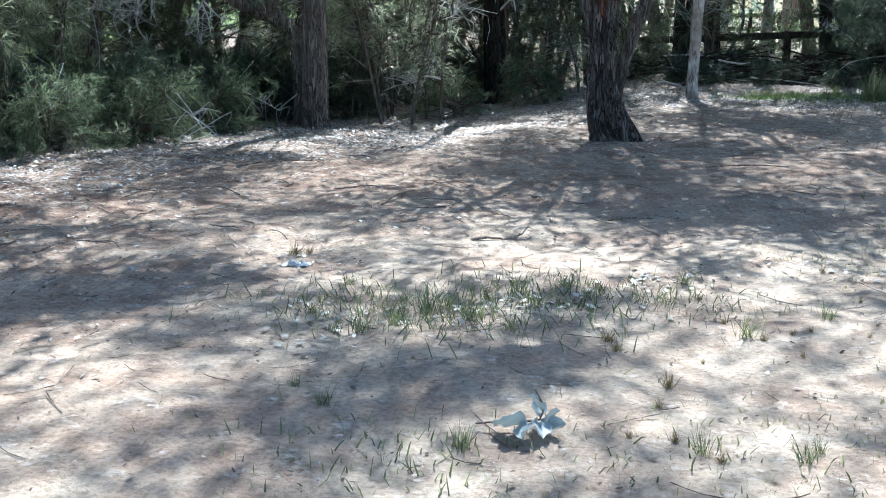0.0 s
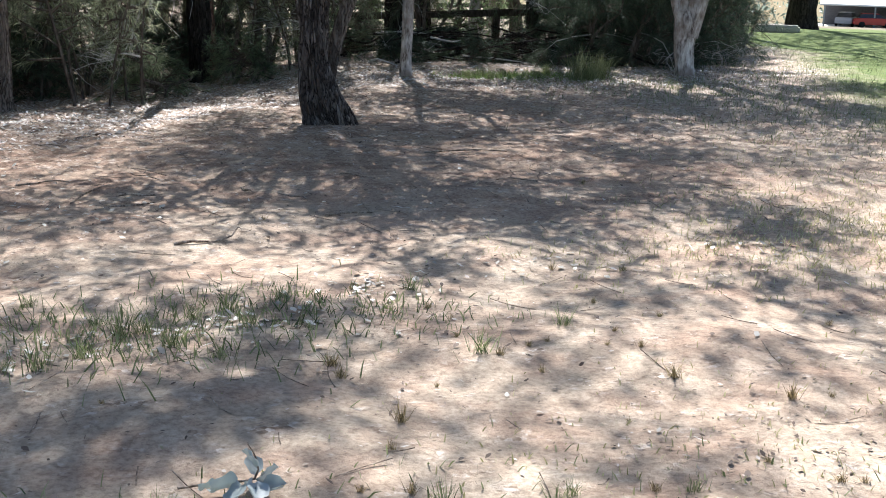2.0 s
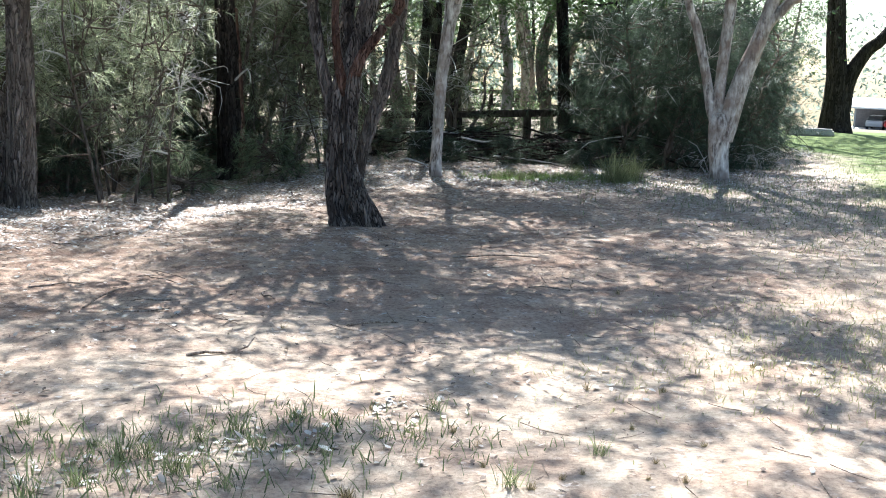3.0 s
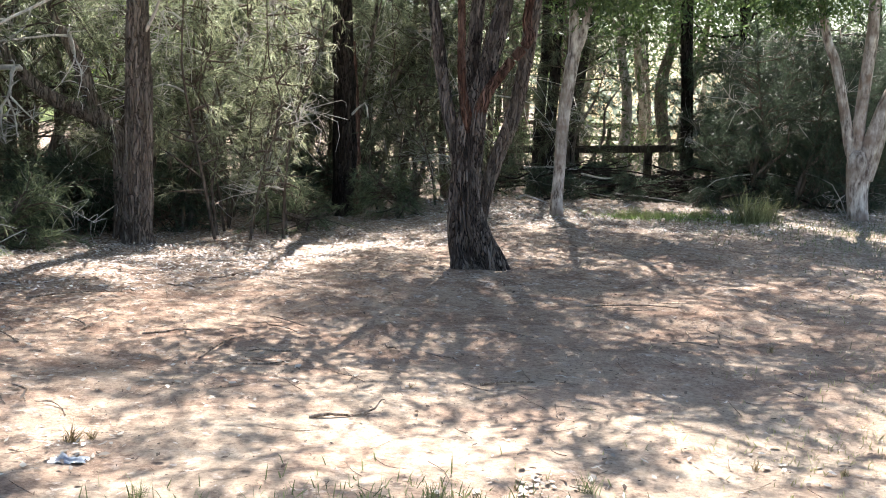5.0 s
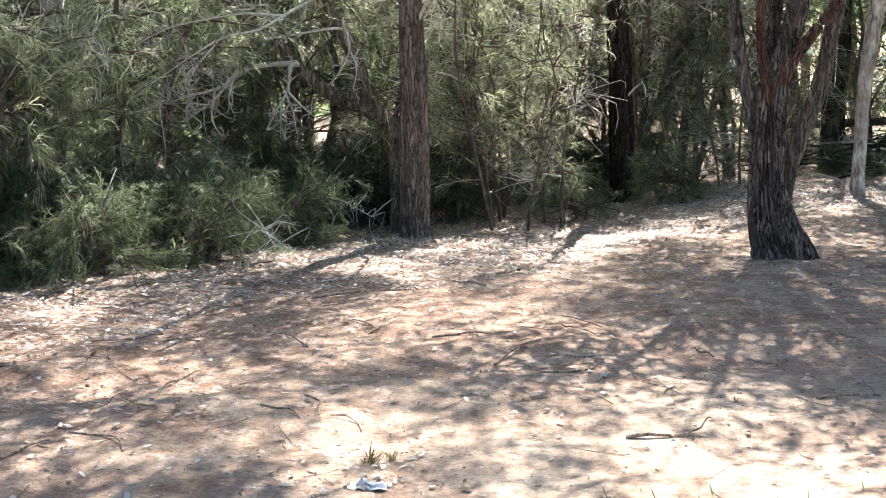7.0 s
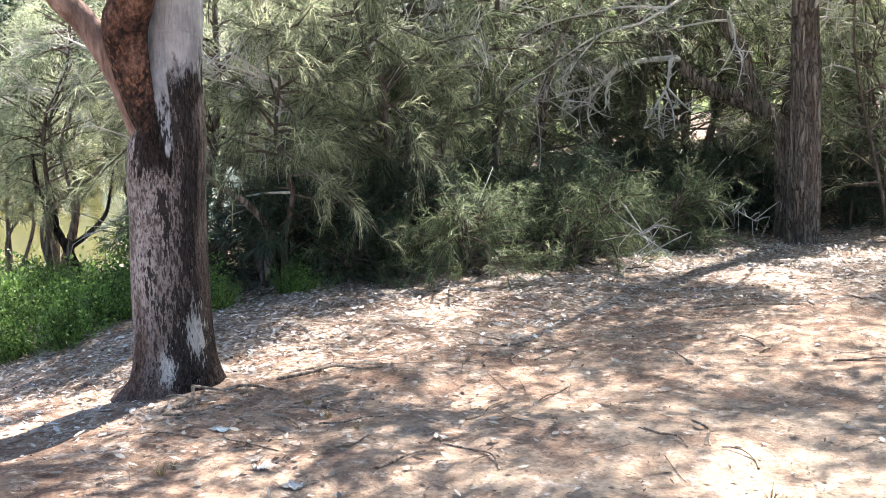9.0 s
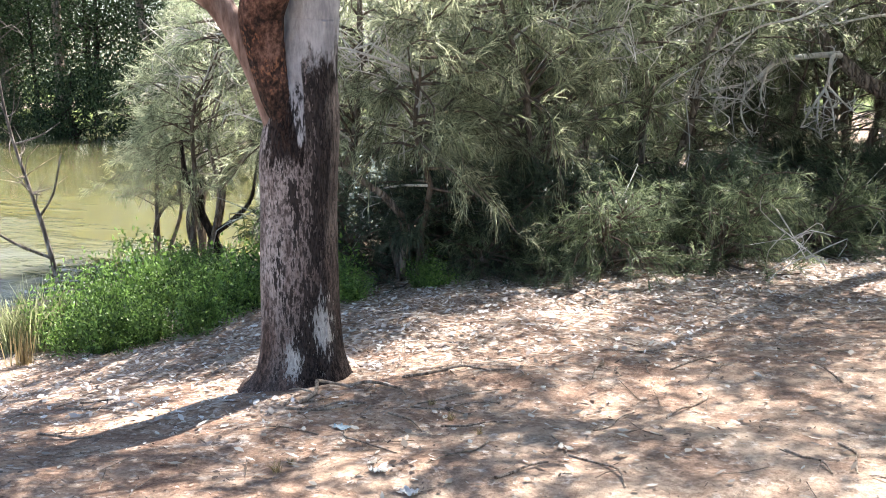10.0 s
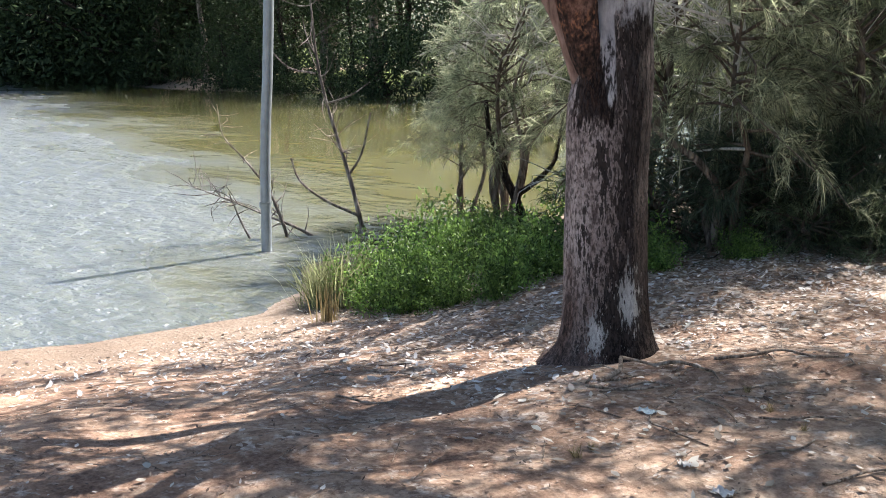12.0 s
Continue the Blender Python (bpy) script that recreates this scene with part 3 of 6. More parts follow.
def boughs(rng, starts, targets, radius, every=1):
    """Crooked thin boughs from the stems out to the leaf clumps."""
    out = []
    for t in targets[::every]:
        s = starts[np.argmin(np.linalg.norm(starts - t, axis=1) + 0.6 * np.abs(starts[:, 2] - t[2] + 0.8))]
        m = (s + t) / 2 + rng.normal(0, 0.12, 3) * np.linalg.norm(t - s)
        out.append(tube([(*s, radius), (*m, radius * 0.6), (*t, radius * 0.2)], 5, 0.5))
    return joined(out)


def big_tree(name, label, base, stems, crown, seed, leaf=GUM_LEAF, group="", twig=TWIG):
    """A tree whose stems are given as (part name, material, options, points); points in world height."""
    rng = np.random.default_rng(seed)
    x, y = base
    z = gz(x, y)
    t = thing(name, (x, y, z), label, "tree", group)
    ends = []
    for k, (pname, mat, opt, pts) in enumerate(stems):
        local = [(a, b, c - z, r) for a, b, c, r in pts]
        part(pname, tube(local, seed=seed + k, **opt), mat, t, smooth=True)
        ends.append(spline(local, 0.4)[:, :3])
    ends = np.concatenate(ends)
    ends = ends[ends[:, 2] > 0.55 * ends[:, 2].max()]
    # most crown clouds lie above view and are placed for their ground shade
    clouds, centres = [], []
    for center, radii, clumps, per, length, width, size in crown:
        g, c = leaf_cloud(rng, center, radii, clumps, per, length, width, size)
        clouds.append(g)
        centres.append(c)
    if clouds:
        part("bough_network", boughs(rng, ends, np.concatenate(centres), 0.011, 2), twig, t, kind="stuff")
        part("crown", joined(clouds), leaf, t, kind="stuff")
    return t


LIMB = dict(sides=28, step=0.06)

# the smooth gum beside the water
gum = big_tree("gum_tree", "thick gum tree with charred, blotched grey bark and flared foot", (-5.15, 6.25), [
    ("trunk", GUM, dict(sides=96, step=0.025, ridge=0.012, ridges=7, lump=0.006, flare=0.16), [
        (-0.02, 0.0, -0.26, 0.46), (-0.02, 0.0, -0.13, 0.36), (-0.01, 0, -0.04, 0.278), (-0.01, 0, 0.09, 0.23), (-0.01, 0, 0.28, 0.212), (-0.01, 0, 0.61, 0.205), (0.0, 0.0, 0.89, 0.2),
        (0.01, 0.01, 1.17, 0.205), (0.03, 0.03, 1.36, 0.19), (0.05, 0.05, 1.6, 0.155), (0.07, 0.07, 1.85, 0.142), (0.08, 0.08, 2.03, 0.14), (0.12, 0.2, 3.2, 0.125), (0.25, 0.5, 5.0, 0.09), (0.3, 0.9, 7.0, 0.04)]),
    ("limb", GUM_LIMB, dict(sides=48, step=0.03, ridge=0.04, ridges=5, lump=0.035), [(0.03, -0.05, 1.2, 0.05), (0.02, -0.1, 1.35, 0.065), (0.0, -0.14, 1.5, 0.08), (-0.02, -0.17, 1.7, 0.095), (-0.0, -0.2, 1.88, 0.112), (0.1, -0.22, 2.04, 0.105), (0.35, -0.3, 2.4, 0.075), (0.9, -0.6, 3.4, 0.05), (1.3, -1.0, 5.0, 0.03)]),
    ("limb", PINK_BARK, dict(sides=40, step=0.04, ridge=0.015, ridges=6), [(-0.04, -0.06, 1.3, 0.085), (-0.1, -0.14, 1.6, 0.08), (-0.17, -0.2, 1.78, 0.072), (-0.26, -0.27, 1.95, 0.068), (-0.36, -0.36, 2.1, 0.064), (-0.8, -0.7, 2.9, 0.05), (-1.3, -0.9, 4.2, 0.03)]),
    # limb out of view, added to hold foliage that shades the sand
    ("limb", GUM, dict(sides=24, step=0.1, ridge=0.015, ridges=6), [(0.1, 0.12, 2.3, 0.09), (0.35, 0.5, 2.9, 0.075), (0.8, 1.5, 4.0, 0.06), (1.3, 2.9, 5.3, 0.03)]),
# crown above view: clumps set where their shadows should fall
], [((1.2, 3.1, 5.5), (2.3, 1.9, 1.2), 42, 150, 0.15, 0.04, 0.2), ((0.2, 0.7, 6.5), (2.8, 2.4, 1.8), 50, 140, 0.15, 0.04, 0.202), ((-1.3, -0.4, 3.9), (1.6, 1.2, 0.8), 21, 140, 0.15, 0.04, 0.19), ((-1.5, 3.2, 5.0), (1.4, 1.0, 0.7), 30, 90, 0.15, 0.04, 0.2)], 11)

# the many-stemmed, deeply furrowed tree on the rise
FURROW = dict(sides=300, step=0.03, ridge=0.02, ridges=5, twist=0.5, cords=20, depth=0.34)
FURROW_LIMB = dict(sides=140, step=0.03, ridge=0.02, ridges=4, twist=0.4, cords=12, depth=0.36)
big_tree("furrowed_tree", "old grey tree with deeply furrowed twisted bark and forked stems", (0.05, 11.4), [
    ("trunk", IRONBARK, dict(flare=0.22, **FURROW), [(0.0, 0, -0.1, 0.316), (-0.01, 0, 0.0, 0.246), (-0.06, 0, 0.14, 0.169), (-0.1, 0, 0.47, 0.138), (-0.11, 0, 0.95, 0.126), (-0.06, 0, 1.42, 0.119), (-0.01, 0, 1.58, 0.088), (0.07, 0, 1.95, 0.080), (0.17, 0, 2.35, 0.072), (0.4, 0.1, 3.6, 0.044), (0.5, 0.2, 5.5, 0.020), (0.0, 0, 8.2, 0.006)]),
    ("root", IRONBARK, FURROW_LIMB, [(-0.04, -0.06, 0.62, 0.07), (0.03, -0.09, 0.36, 0.1), (0.12, -0.12, 0.12, 0.105), (0.21, -0.14, -0.06, 0.1), (0.3, -0.16, -0.22, 0.08)]),
    ("root", IRONBARK, FURROW_LIMB, [(-0.06, 0.0, 0.5, 0.07), (0.07, 0.02, 0.26, 0.095), (0.18, 0.03, 0.06, 0.1), (0.28, 0.04, -0.12, 0.085)]),
    ("limb", IRONBARK, FURROW_LIMB, [(-0.14, 0.0, 0.75, 0.063), (-0.19, 0, 1.0, 0.062), (-0.25, 0, 1.24, 0.058), (-0.31, 0, 1.5, 0.054), (-0.36, 0, 1.75, 0.052), (-0.41, 0, 2.05, 0.050), (-0.45, 0, 2.3, 0.046), (-0.7, 0.1, 3.6, 0.030), (-0.9, 0.2, 5.2, 0.011)]),
    ("limb", RED_BARK, FURROW_LIMB, [(-0.1, -0.06, 1.25, 0.044), (-0.13, -0.1, 1.41, 0.044), (-0.17, -0.1, 1.61, 0.037), (-0.19, -0.1, 1.94, 0.036), (-0.21, -0.1, 2.34, 0.032), (-0.3, -0.3, 3.5, 0.022), (-0.4, -0.5, 4.8, 0.011)]),
    ("limb", IRONBARK, FURROW_LIMB, [(-0.08, 0.06, 1.2, 0.067), (-0.07, 0.12, 1.46, 0.064), (-0.09, 0.15, 1.95, 0.061), (-0.06, 0.15, 2.36, 0.057), (0.0, 0.5, 4.0, 0.037), (0.1, 0.8, 5.6, 0.015)]),
    ("limb", RED_BARK, FURROW_LIMB, [(-0.04, -0.05, 1.38, 0.056), (0.02, -0.1, 1.51, 0.052), (0.08, -0.1, 1.64, 0.046), (0.26, -0.11, 1.89, 0.044), (0.4, -0.11, 2.1, 0.041), (0.38, -0.11, 2.34, 0.037), (0.6, -0.3, 3.4, 0.026), (0.9, -0.5, 4.8, 0.011)]),
    ("limb", OAK_BARK, FURROW_LIMB, [(0.0, 0.28, 0.0, 0.074), (0.02, 0.32, 0.3, 0.063), (0.07, 0.35, 0.62, 0.065), (0.18, 0.35, 1.03, 0.063), (0.31, 0.34, 1.41, 0.067), (0.39, 0.34, 1.83, 0.064), (0.44, 0.33, 2.28, 0.059), (0.7, 0.4, 3.8, 0.033), (1.0, 0.5, 5.6, 0.011)]),
# unseen crown in separate clouds, spaced to leave sunlit gaps on the sand
], [((-1.7, 0.1, 6.0), (1.8, 2.4, 1.8), 26, 140, 0.13, 0.04, 0.28), ((2.3, 0.1, 6.2), (1.6, 2.4, 2.0), 27, 140, 0.13, 0.04, 0.19), ((-2.0, -0.3, 8.5), (1.8, 1.9, 1.2), 56, 135, 0.13, 0.04, 0.26), ((0.5, -0.2, 8.6), (1.2, 1.9, 1.0), 34, 110, 0.13, 0.04, 0.24), ((2.0, -0.2, 8.7), (1.6, 1.6, 1.0), 4, 120, 0.13, 0.04, 0.224), ((0.1, 0.1, 4.0), (2.3, 1.6, 0.6), 40, 140, 0.13, 0.04, 0.27), ((1.6, 0.2, 5.2), (2.0, 1.6, 1.2), 22, 140, 0.13, 0.04, 0.202)], 23, group="trees on the rise")

ROUGH = dict(sides=110, step=0.04, ridge=0.025, ridges=5, twist=0.1, flare=0.25, cords=16, depth=0.15)
big_tree("sheoak_tree", "straight sheoak trunk with rough reddish brown bark", (-3.55, 13.1), [
    ("trunk", OAK_BARK, ROUGH, [(0.02, 0, -0.3, 0.24), (0.02, 0, -0.18, 0.182), (0.01, 0, -0.02, 0.16), (0.01, 0, 0.38, 0.152), (0.02, 0, 1.27, 0.14), (0.0, 0, 1.85, 0.125), (0.0, 0, 2.43, 0.11), (-0.05, 0.1, 3.4, 0.075), (-0.15, 0.15, 4.8, 0.035), (-0.1, 0.2, 7.5, 0.012)]),
    ("limb", DEAD_TWIG, dict(sides=8, step=0.1), [(0.1, -0.05, 2.1, 0.02), (0.3, -0.3, 2.4, 0.015), (0.4, -0.6, 2.9, 0.008)]),
# last two clouds are unseen, added to break the trunk shadow and shade litter
], [((0.3, -0.4, 7.7), (2.3, 2.0, 2.6), 62, 170, 0.2, 0.018, 0.213), ((-0.1, 0.1, 4.7), (0.9, 0.8, 0.8), 30, 90, 0.2, 0.02, 0.2), ((-2.3, 2.2, 8.4), (1.1, 1.3, 0.8), 30, 150, 0.2, 0.02, 0.3)], 31, leaf=NEEDLE, group="trees on the rise")
big_tree("sheoak_tree", "straight sheoak trunk with nearly black bark", (-1.72, 16.8), [
    ("trunk", DARK_BARK, ROUGH, [(0.0, 0, -0.4, 0.27), (0.0, 0, -0.3, 0.225), (0.0, 0, -0.03, 0.185), (-0.01, 0, 0.81, 0.17), (-0.06, 0, 1.79, 0.146), (-0.11, 0, 2.69, 0.123), (-0.1, 0.1, 3.8, 0.08), (0.0, 0.1, 5.2, 0.04), (0.1, 0.2, 8.5, 0.012)]),
    ("limb", RED_BARK, dict(sides=24, step=0.08, ridge=0.05, ridges=6), [(0.17, -0.05, -0.32, 0.12), (0.15, -0.04, -0.1, 0.085), (0.13, -0.02, 0.6, 0.07), (0.1, 0.0, 1.4, 0.05), (0.05, 0.0, 2.2, 0.03)]),
    ("limb", DEAD_TWIG, dict(sides=8, step=0.1), [(0.05, -0.1, 1.2, 0.018), (0.25, -0.2, 1.38, 0.013), (0.3, -0.25, 1.2, 0.008)]),
], [((0.0, 0.1, 8.2), (2.9, 2.2, 2.8), 74, 170, 0.2, 0.018, 0.213)], 37, leaf=NEEDLE, group="trees on the rise")
big_tree("leaning_sheoak", "leaning sheoak with a forked, grey brown, crooked trunk", (-3.95, 14.05), [
    ("trunk", OAK_BARK, dict(sides=40, step=0.05, ridge=0.04, ridges=7), [(0.0, 0.0, -0.3, 0.16), (0.0, 0.02, 0.1, 0.135), (-0.02, 0.02, 0.51, 0.13), (-0.05, 0.02, 0.83, 0.122), (-0.16, -0.02, 0.99, 0.116), (-0.34, -0.08, 1.17, 0.105), (-0.74, -0.21, 1.34, 0.08), (-1.03, -0.32, 1.58, 0.07), (-1.32, -0.43, 1.95, 0.057), (-1.61, -0.55, 2.21, 0.051), (-1.8, -0.64, 2.46, 0.044), (-2.4, -0.9, 3.4, 0.02)]),
    ("limb", OAK_BARK, dict(sides=28, step=0.06, ridge=0.04, ridges=6), [(-0.3, -0.06, 1.1, 0.09), (-0.4, -0.1, 1.47, 0.083), (-0.47, -0.12, 1.72, 0.077), (-0.63, -0.17, 2.03, 0.064), (-0.8, -0.23, 2.34, 0.058), (-1.2, -0.3, 3.6, 0.03)]),
# second cloud is unseen canopy, added to shade the leaf litter in front
], [((-1.2, -0.2, 4.3), (2.0, 1.6, 1.0), 30, 130, 0.2, 0.016, 0.25), ((0.45, -1.8, 4.0), (1.3, 1.3, 0.75), 28, 120, 0.2, 0.014, 0.24)], 41, leaf=NEEDLE)

PAPER = dict(sides=40, step=0.05, ridge=0.035, ridges=5, lump=0.02)
big_tree("paperbark_tree", "slender pale paperbark trunk, dark at its foot", (1.15, 16.3), [
    ("trunk", PAPERBARK, PAPER, [(-0.01, 0, -0.1, 0.123), (-0.01, 0, 0.0, 0.098), (-0.01, 0, 0.18, 0.084), (0.0, 0, 0.51, 0.075), (0.02, 0, 1.25, 0.080), (0.09, 0, 1.97, 0.086), (0.12, 0, 2.18, 0.082), (0.09, 0, 2.68, 0.061), (0.0, 0.1, 5.0, 0.041), (0.0, 0.2, 8.0, 0.016)]),
    ("limb", PAPERBARK, PAPER, [(0.1, 0, 1.95, 0.070), (0.14, 0, 2.15, 0.066), (0.2, -0.02, 2.33, 0.061), (0.27, -0.02, 2.68, 0.054), (0.7, 0.1, 5.0, 0.033), (0.9, 0.2, 7.5, 0.016)]),
# third cloud is out of view, added to shade the furrowed tree
], [((0.3, 0.1, 7.8), (3.2, 2.4, 2.4), 112, 140, 0.14, 0.035, 0.31), ((0.2, 0.2, 5.0), (2.6, 2.0, 0.8), 66, 140, 0.14, 0.035, 0.31), ((-1.0, 1.5, 8.6), (2.0, 1.9, 1.0), 46, 130, 0.13, 0.035, 0.45), ((0.5, 0.2, 3.0), (1.2, 0.8, 0.6), 34, 80, 0.11, 0.032, 0.16)], 43, group="paperbarks")
big_tree("paperbark_tree", "pale paperbark forking low into four leaning stems", (5.3, 16.95), [
    ("trunk", PAPERBARK, PAPER, [(0.02, 0, -0.1, 0.19), (0.02, 0, 0.0, 0.155), (0.0, 0, 0.2, 0.136), (-0.02, 0, 0.44, 0.144), (-0.01, 0, 0.76, 0.172), (-0.02, 0, 0.93, 0.15), (-0.02, 0, 1.0, 0.08)]),
    ("limb", PAPERBARK, PAPER, [(-0.04, 0.02, 0.7, 0.1), (-0.1, 0.03, 0.9, 0.085), (-0.16, 0.05, 1.07, 0.074), (-0.26, 0.08, 1.54, 0.068), (-0.41, 0.13, 2.17, 0.064), (-0.59, 0.18, 2.71, 0.056), (-1.0, 0.3, 5.0, 0.03)]),
    ("limb", PAPERBARK, PAPER, [(-0.03, 0.01, 0.72, 0.1), (-0.05, 0.02, 1.0, 0.085), (-0.06, 0.02, 1.24, 0.08), (-0.03, 0.01, 1.79, 0.08), (0.01, 0, 2.41, 0.08), (0.01, 0, 2.95, 0.072), (0.0, 0.2, 6.0, 0.03)]),
    ("limb", PAPERBARK, PAPER, [(0.03, -0.01, 0.6, 0.14), (0.07, -0.02, 0.8, 0.142), (0.15, -0.05, 1.16, 0.134), (0.28, -0.09, 1.64, 0.125), (0.43, -0.14, 2.11, 0.105), (0.57, -0.19, 2.65, 0.09), (0.63, -0.21, 2.96, 0.085), (0.9, -0.3, 6.0, 0.04)]),
    ("limb", PAPERBARK, PAPER, [(0.36, -0.12, 1.9, 0.09), (0.42, -0.14, 2.05, 0.085), (0.55, -0.19, 2.31, 0.077), (0.78, -0.27, 2.58, 0.071), (1.03, -0.36, 2.96, 0.063), (2.0, -0.6, 5.5, 0.03)]),
], [((0.1, 0, 7.4), (3.4, 2.6, 2.4), 112, 140, 0.14, 0.035, 0.31), ((-0.4, 0.2, 4.9), (3.0, 2.0, 0.8), 50, 140, 0.14, 0.035, 0.3), ((-1.0, -0.2, 3.1), (1.0, 0.8, 0.55), 34, 80, 0.11, 0.032, 0.16)], 47, group="paperbarks")
big_tree("twin_stemmed_tree", "two dark stems rising together behind a fence", (1.1, 22.0), [
    ("trunk", DARK_BARK, LIMB, [(0.06, 0, -0.2, 0.15), (0.08, 0, 0.19, 0.111), (0.08, 0, 1.09, 0.101), (0.1, 0, 1.83, 0.096), (0.14, 0, 2.77, 0.091), (0.0, 0.2, 7.0, 0.04)]),
    ("limb", DARK_BARK, LIMB, [(0.2, 0, -0.2, 0.15), (0.25, 0, 0.19, 0.111), (0.28, 0, 1.1, 0.101), (0.32, 0, 1.83, 0.1), (0.33, 0, 2.87, 0.091), (0.6, 0.1, 7.0, 0.04)]),
], [((0.3, 0.1, 3.9), (1.4, 1.4, 0.9), 18, 70, 0.13, 0.05, 0.3), ((0.3, 0.1, 7.6), (3.0, 2.2, 1.8), 96, 130, 0.14, 0.045, 0.32)], 53, leaf=LIGHT_LEAF)
big_tree("dark_trunk_tree", "slim dark trunked tree beside a timber fence", (3.6, 22.0), [
    ("trunk", DARK_BARK, LIMB, [(0.3, 0, -0.5, 0.16), (0.28, 0, 0.09, 0.124), (0.18, 0, 1.73, 0.109), (0.09, 0, 3.24, 0.104), (0.0, 0.1, 8.0, 0.04)]),
# first cloud is out of view, widened sideways to shade the lawn
], [((1.6, 0, 8.2), (4.2, 2.4, 2.6), 110, 140, 0.16, 0.05, 0.26), ((0.1, 0.0, 3.6), (1.9, 1.0, 0.8), 40, 70, 0.12, 0.04, 0.2)], 59)
big_tree("spreading_gum", "massive dark forked trunk standing on the lawn", (13.4, 33.0), [
    ("trunk", DARK_BARK, dict(sides=40, step=0.1, ridge=0.03, ridges=8, flare=0.2), [(0.08, 0, -0.3, 0.6), (0.08, 0, 0.02, 0.47), (0.06, 0, 0.46, 0.4), (0.02, 0, 1.41, 0.3), (-0.14, 0, 2.97, 0.26), (-0.4, 0, 8.0, 0.1)]),
    ("limb", DARK_BARK, dict(sides=28, step=0.1, ridge=0.03), [(0.15, 0, 0.3, 0.26), (0.22, -0.05, 0.63, 0.243), (0.3, -0.1, 1.42, 0.222), (0.68, -0.28, 2.22, 0.177), (1.27, -0.54, 2.93, 0.144), (3.0, -1.0, 6.0, 0.06)]),
], [((0.5, 0, 8.0), (5, 5, 3), 37, 140, 0.3, 0.09, 0.896)], 61)


def sheoak(seed, tall, spread, branches, twigs, per, needle, foliage=NEEDLE, dead=0.1, low=0.25, name="sheoak_shrub", label=""):
    """A sheoak: crooked thin trunk, drooping branches and sprays of fine needles."""
    rng = np.random.default_rng(seed)
    t = thing(name, (0, 0, 0), label, "tree", "sheoaks along the bank")
    k = np.linspace(0, 1, 7)
    axis = np.stack([np.cumsum(rng.normal(0, 0.09, 7)) + rng.normal(0, 0.35) * k, np.cumsum(rng.normal(0, 0.09, 7)), k * tall - 0.12 * (k == 0)], 1)
    part("trunk", tube(np.column_stack([axis, (0.055 * tall / 4 if spread > 0.7 else 0.017) * (1 - 0.85 * k)]), 10, 0.2, ridge=0.04, ridges=4, seed=seed), TWIG, t, smooth=True)
    for e in range(2 if spread > 0.7 else 0):
        a = rng.uniform(0, 6.28)
        far = spread * rng.uniform(0.35, 0.75)
        top = tall * rng.uniform(0.45, 0.8)
        bow = rng.normal(0, 0.12, 2)
        part("stem", tube([(0.03 * math.cos(a), 0.03 * math.sin(a), -0.1, 0.034), (far * 0.35 * math.cos(a) + bow[0], far * 0.35 * math.sin(a) + bow[1], top * 0.4, 0.027), (far * 0.7 * math.cos(a) - bow[0], far * 0.7 * math.sin(a), top * 0.72, 0.018), (far * math.cos(a), far * math.sin(a), top, 0.007)], 8, 0.15, lump=0.05, seed=seed + e), OAK_BARK, t, smooth=True)
    lines, dead_lines, base, way = [], [], [], []
    for b in range(branches):
        u = low / tall + (1 - low / tall) * rng.uniform(0, 1) ** 1.1
        s = np.array([np.interp(u, k, axis[:, i]) for i in range(3)])
        az = rng.uniform(0, 2 * np.pi)
        el = rng.uniform(-0.25, 0.85)
        reach = spread * rng.uniform(0.45, 1.15) * (1.0 - 0.35 * u)
        d = np.array([math.cos(az) * math.cos(el), math.sin(az) * math.cos(el), math.sin(el)])
        mid = s + d * reach * 0.55 + rng.normal(0, 0.06, 3)
        end = s + d * reach + np.array([0, 0, -0.25 * reach]) + rng.normal(0, 0.08, 3)
        end[2] = max(end[2], 0.05)
        line = [(*s, 0.011), (*mid, 0.007), (*end, 0.003)]
        if rng.uniform() < dead:
            dead_lines.append(tube(line, 4, 0.3))
            for _ in range(12):
                q = s + (end - s) * rng.uniform(0.4, 1)
                e1 = q + rng.normal(0, 0.13, 3) + d * 0.1
                e2 = e1 + rng.normal(0, 0.12, 3) + np.array([0, 0, -0.08])
                dead_lines.append(tube([(*q, 0.005), (*e1, 0.0038), (*e2, 0.002)], 3, 0.3))
            continue
        lines.append(tube(line, 4, 0.35))
        v = rng.uniform(0.3, 1.0, twigs)[:, None]
        p = np.where(v < 0.55, s + (mid - s) * v / 0.55, mid + (end - mid) * (v - 0.55) / 0.45)
        w = unit(d * 0.8 + rng.normal(0, 0.55, (twigs, 3)) + np.array([0, 0, -0.12]))
        base.append(p)
        way.append(w)
    base, way = np.concatenate(base), np.concatenate(way)
    # needles leave each twig along its length, combed outwards and hanging
    per = int(per * 1.12)
    along = rng.uniform(0, 0.17, (len(base), per, 1))
    nb = (base[:, None] + way[:, None] * along).reshape(-1, 3)
    nw = unit(way[:, None] * 0.9 + rng.normal(0, 0.36, (len(base), per, 3)) + np.array([0, 0, -0.12])).reshape(-1, 3)
    n = len(nb)
    part("branchwork", joined(lines), TWIG, t, kind="stuff")
    if dead_lines:
        part("dead_branchwork", joined(dead_lines), DEAD_TWIG, t, "bleached grey leafless branches", kind="stuff")
    part("foliage", blades(nb, nw, needle * rng.uniform(0.5, 1.2, n), 0.0042 * rng.uniform(0.7, 1.3, n), rng.uniform(0.05, 0.5, n), rng), foliage, t, kind="stuff")
    return t


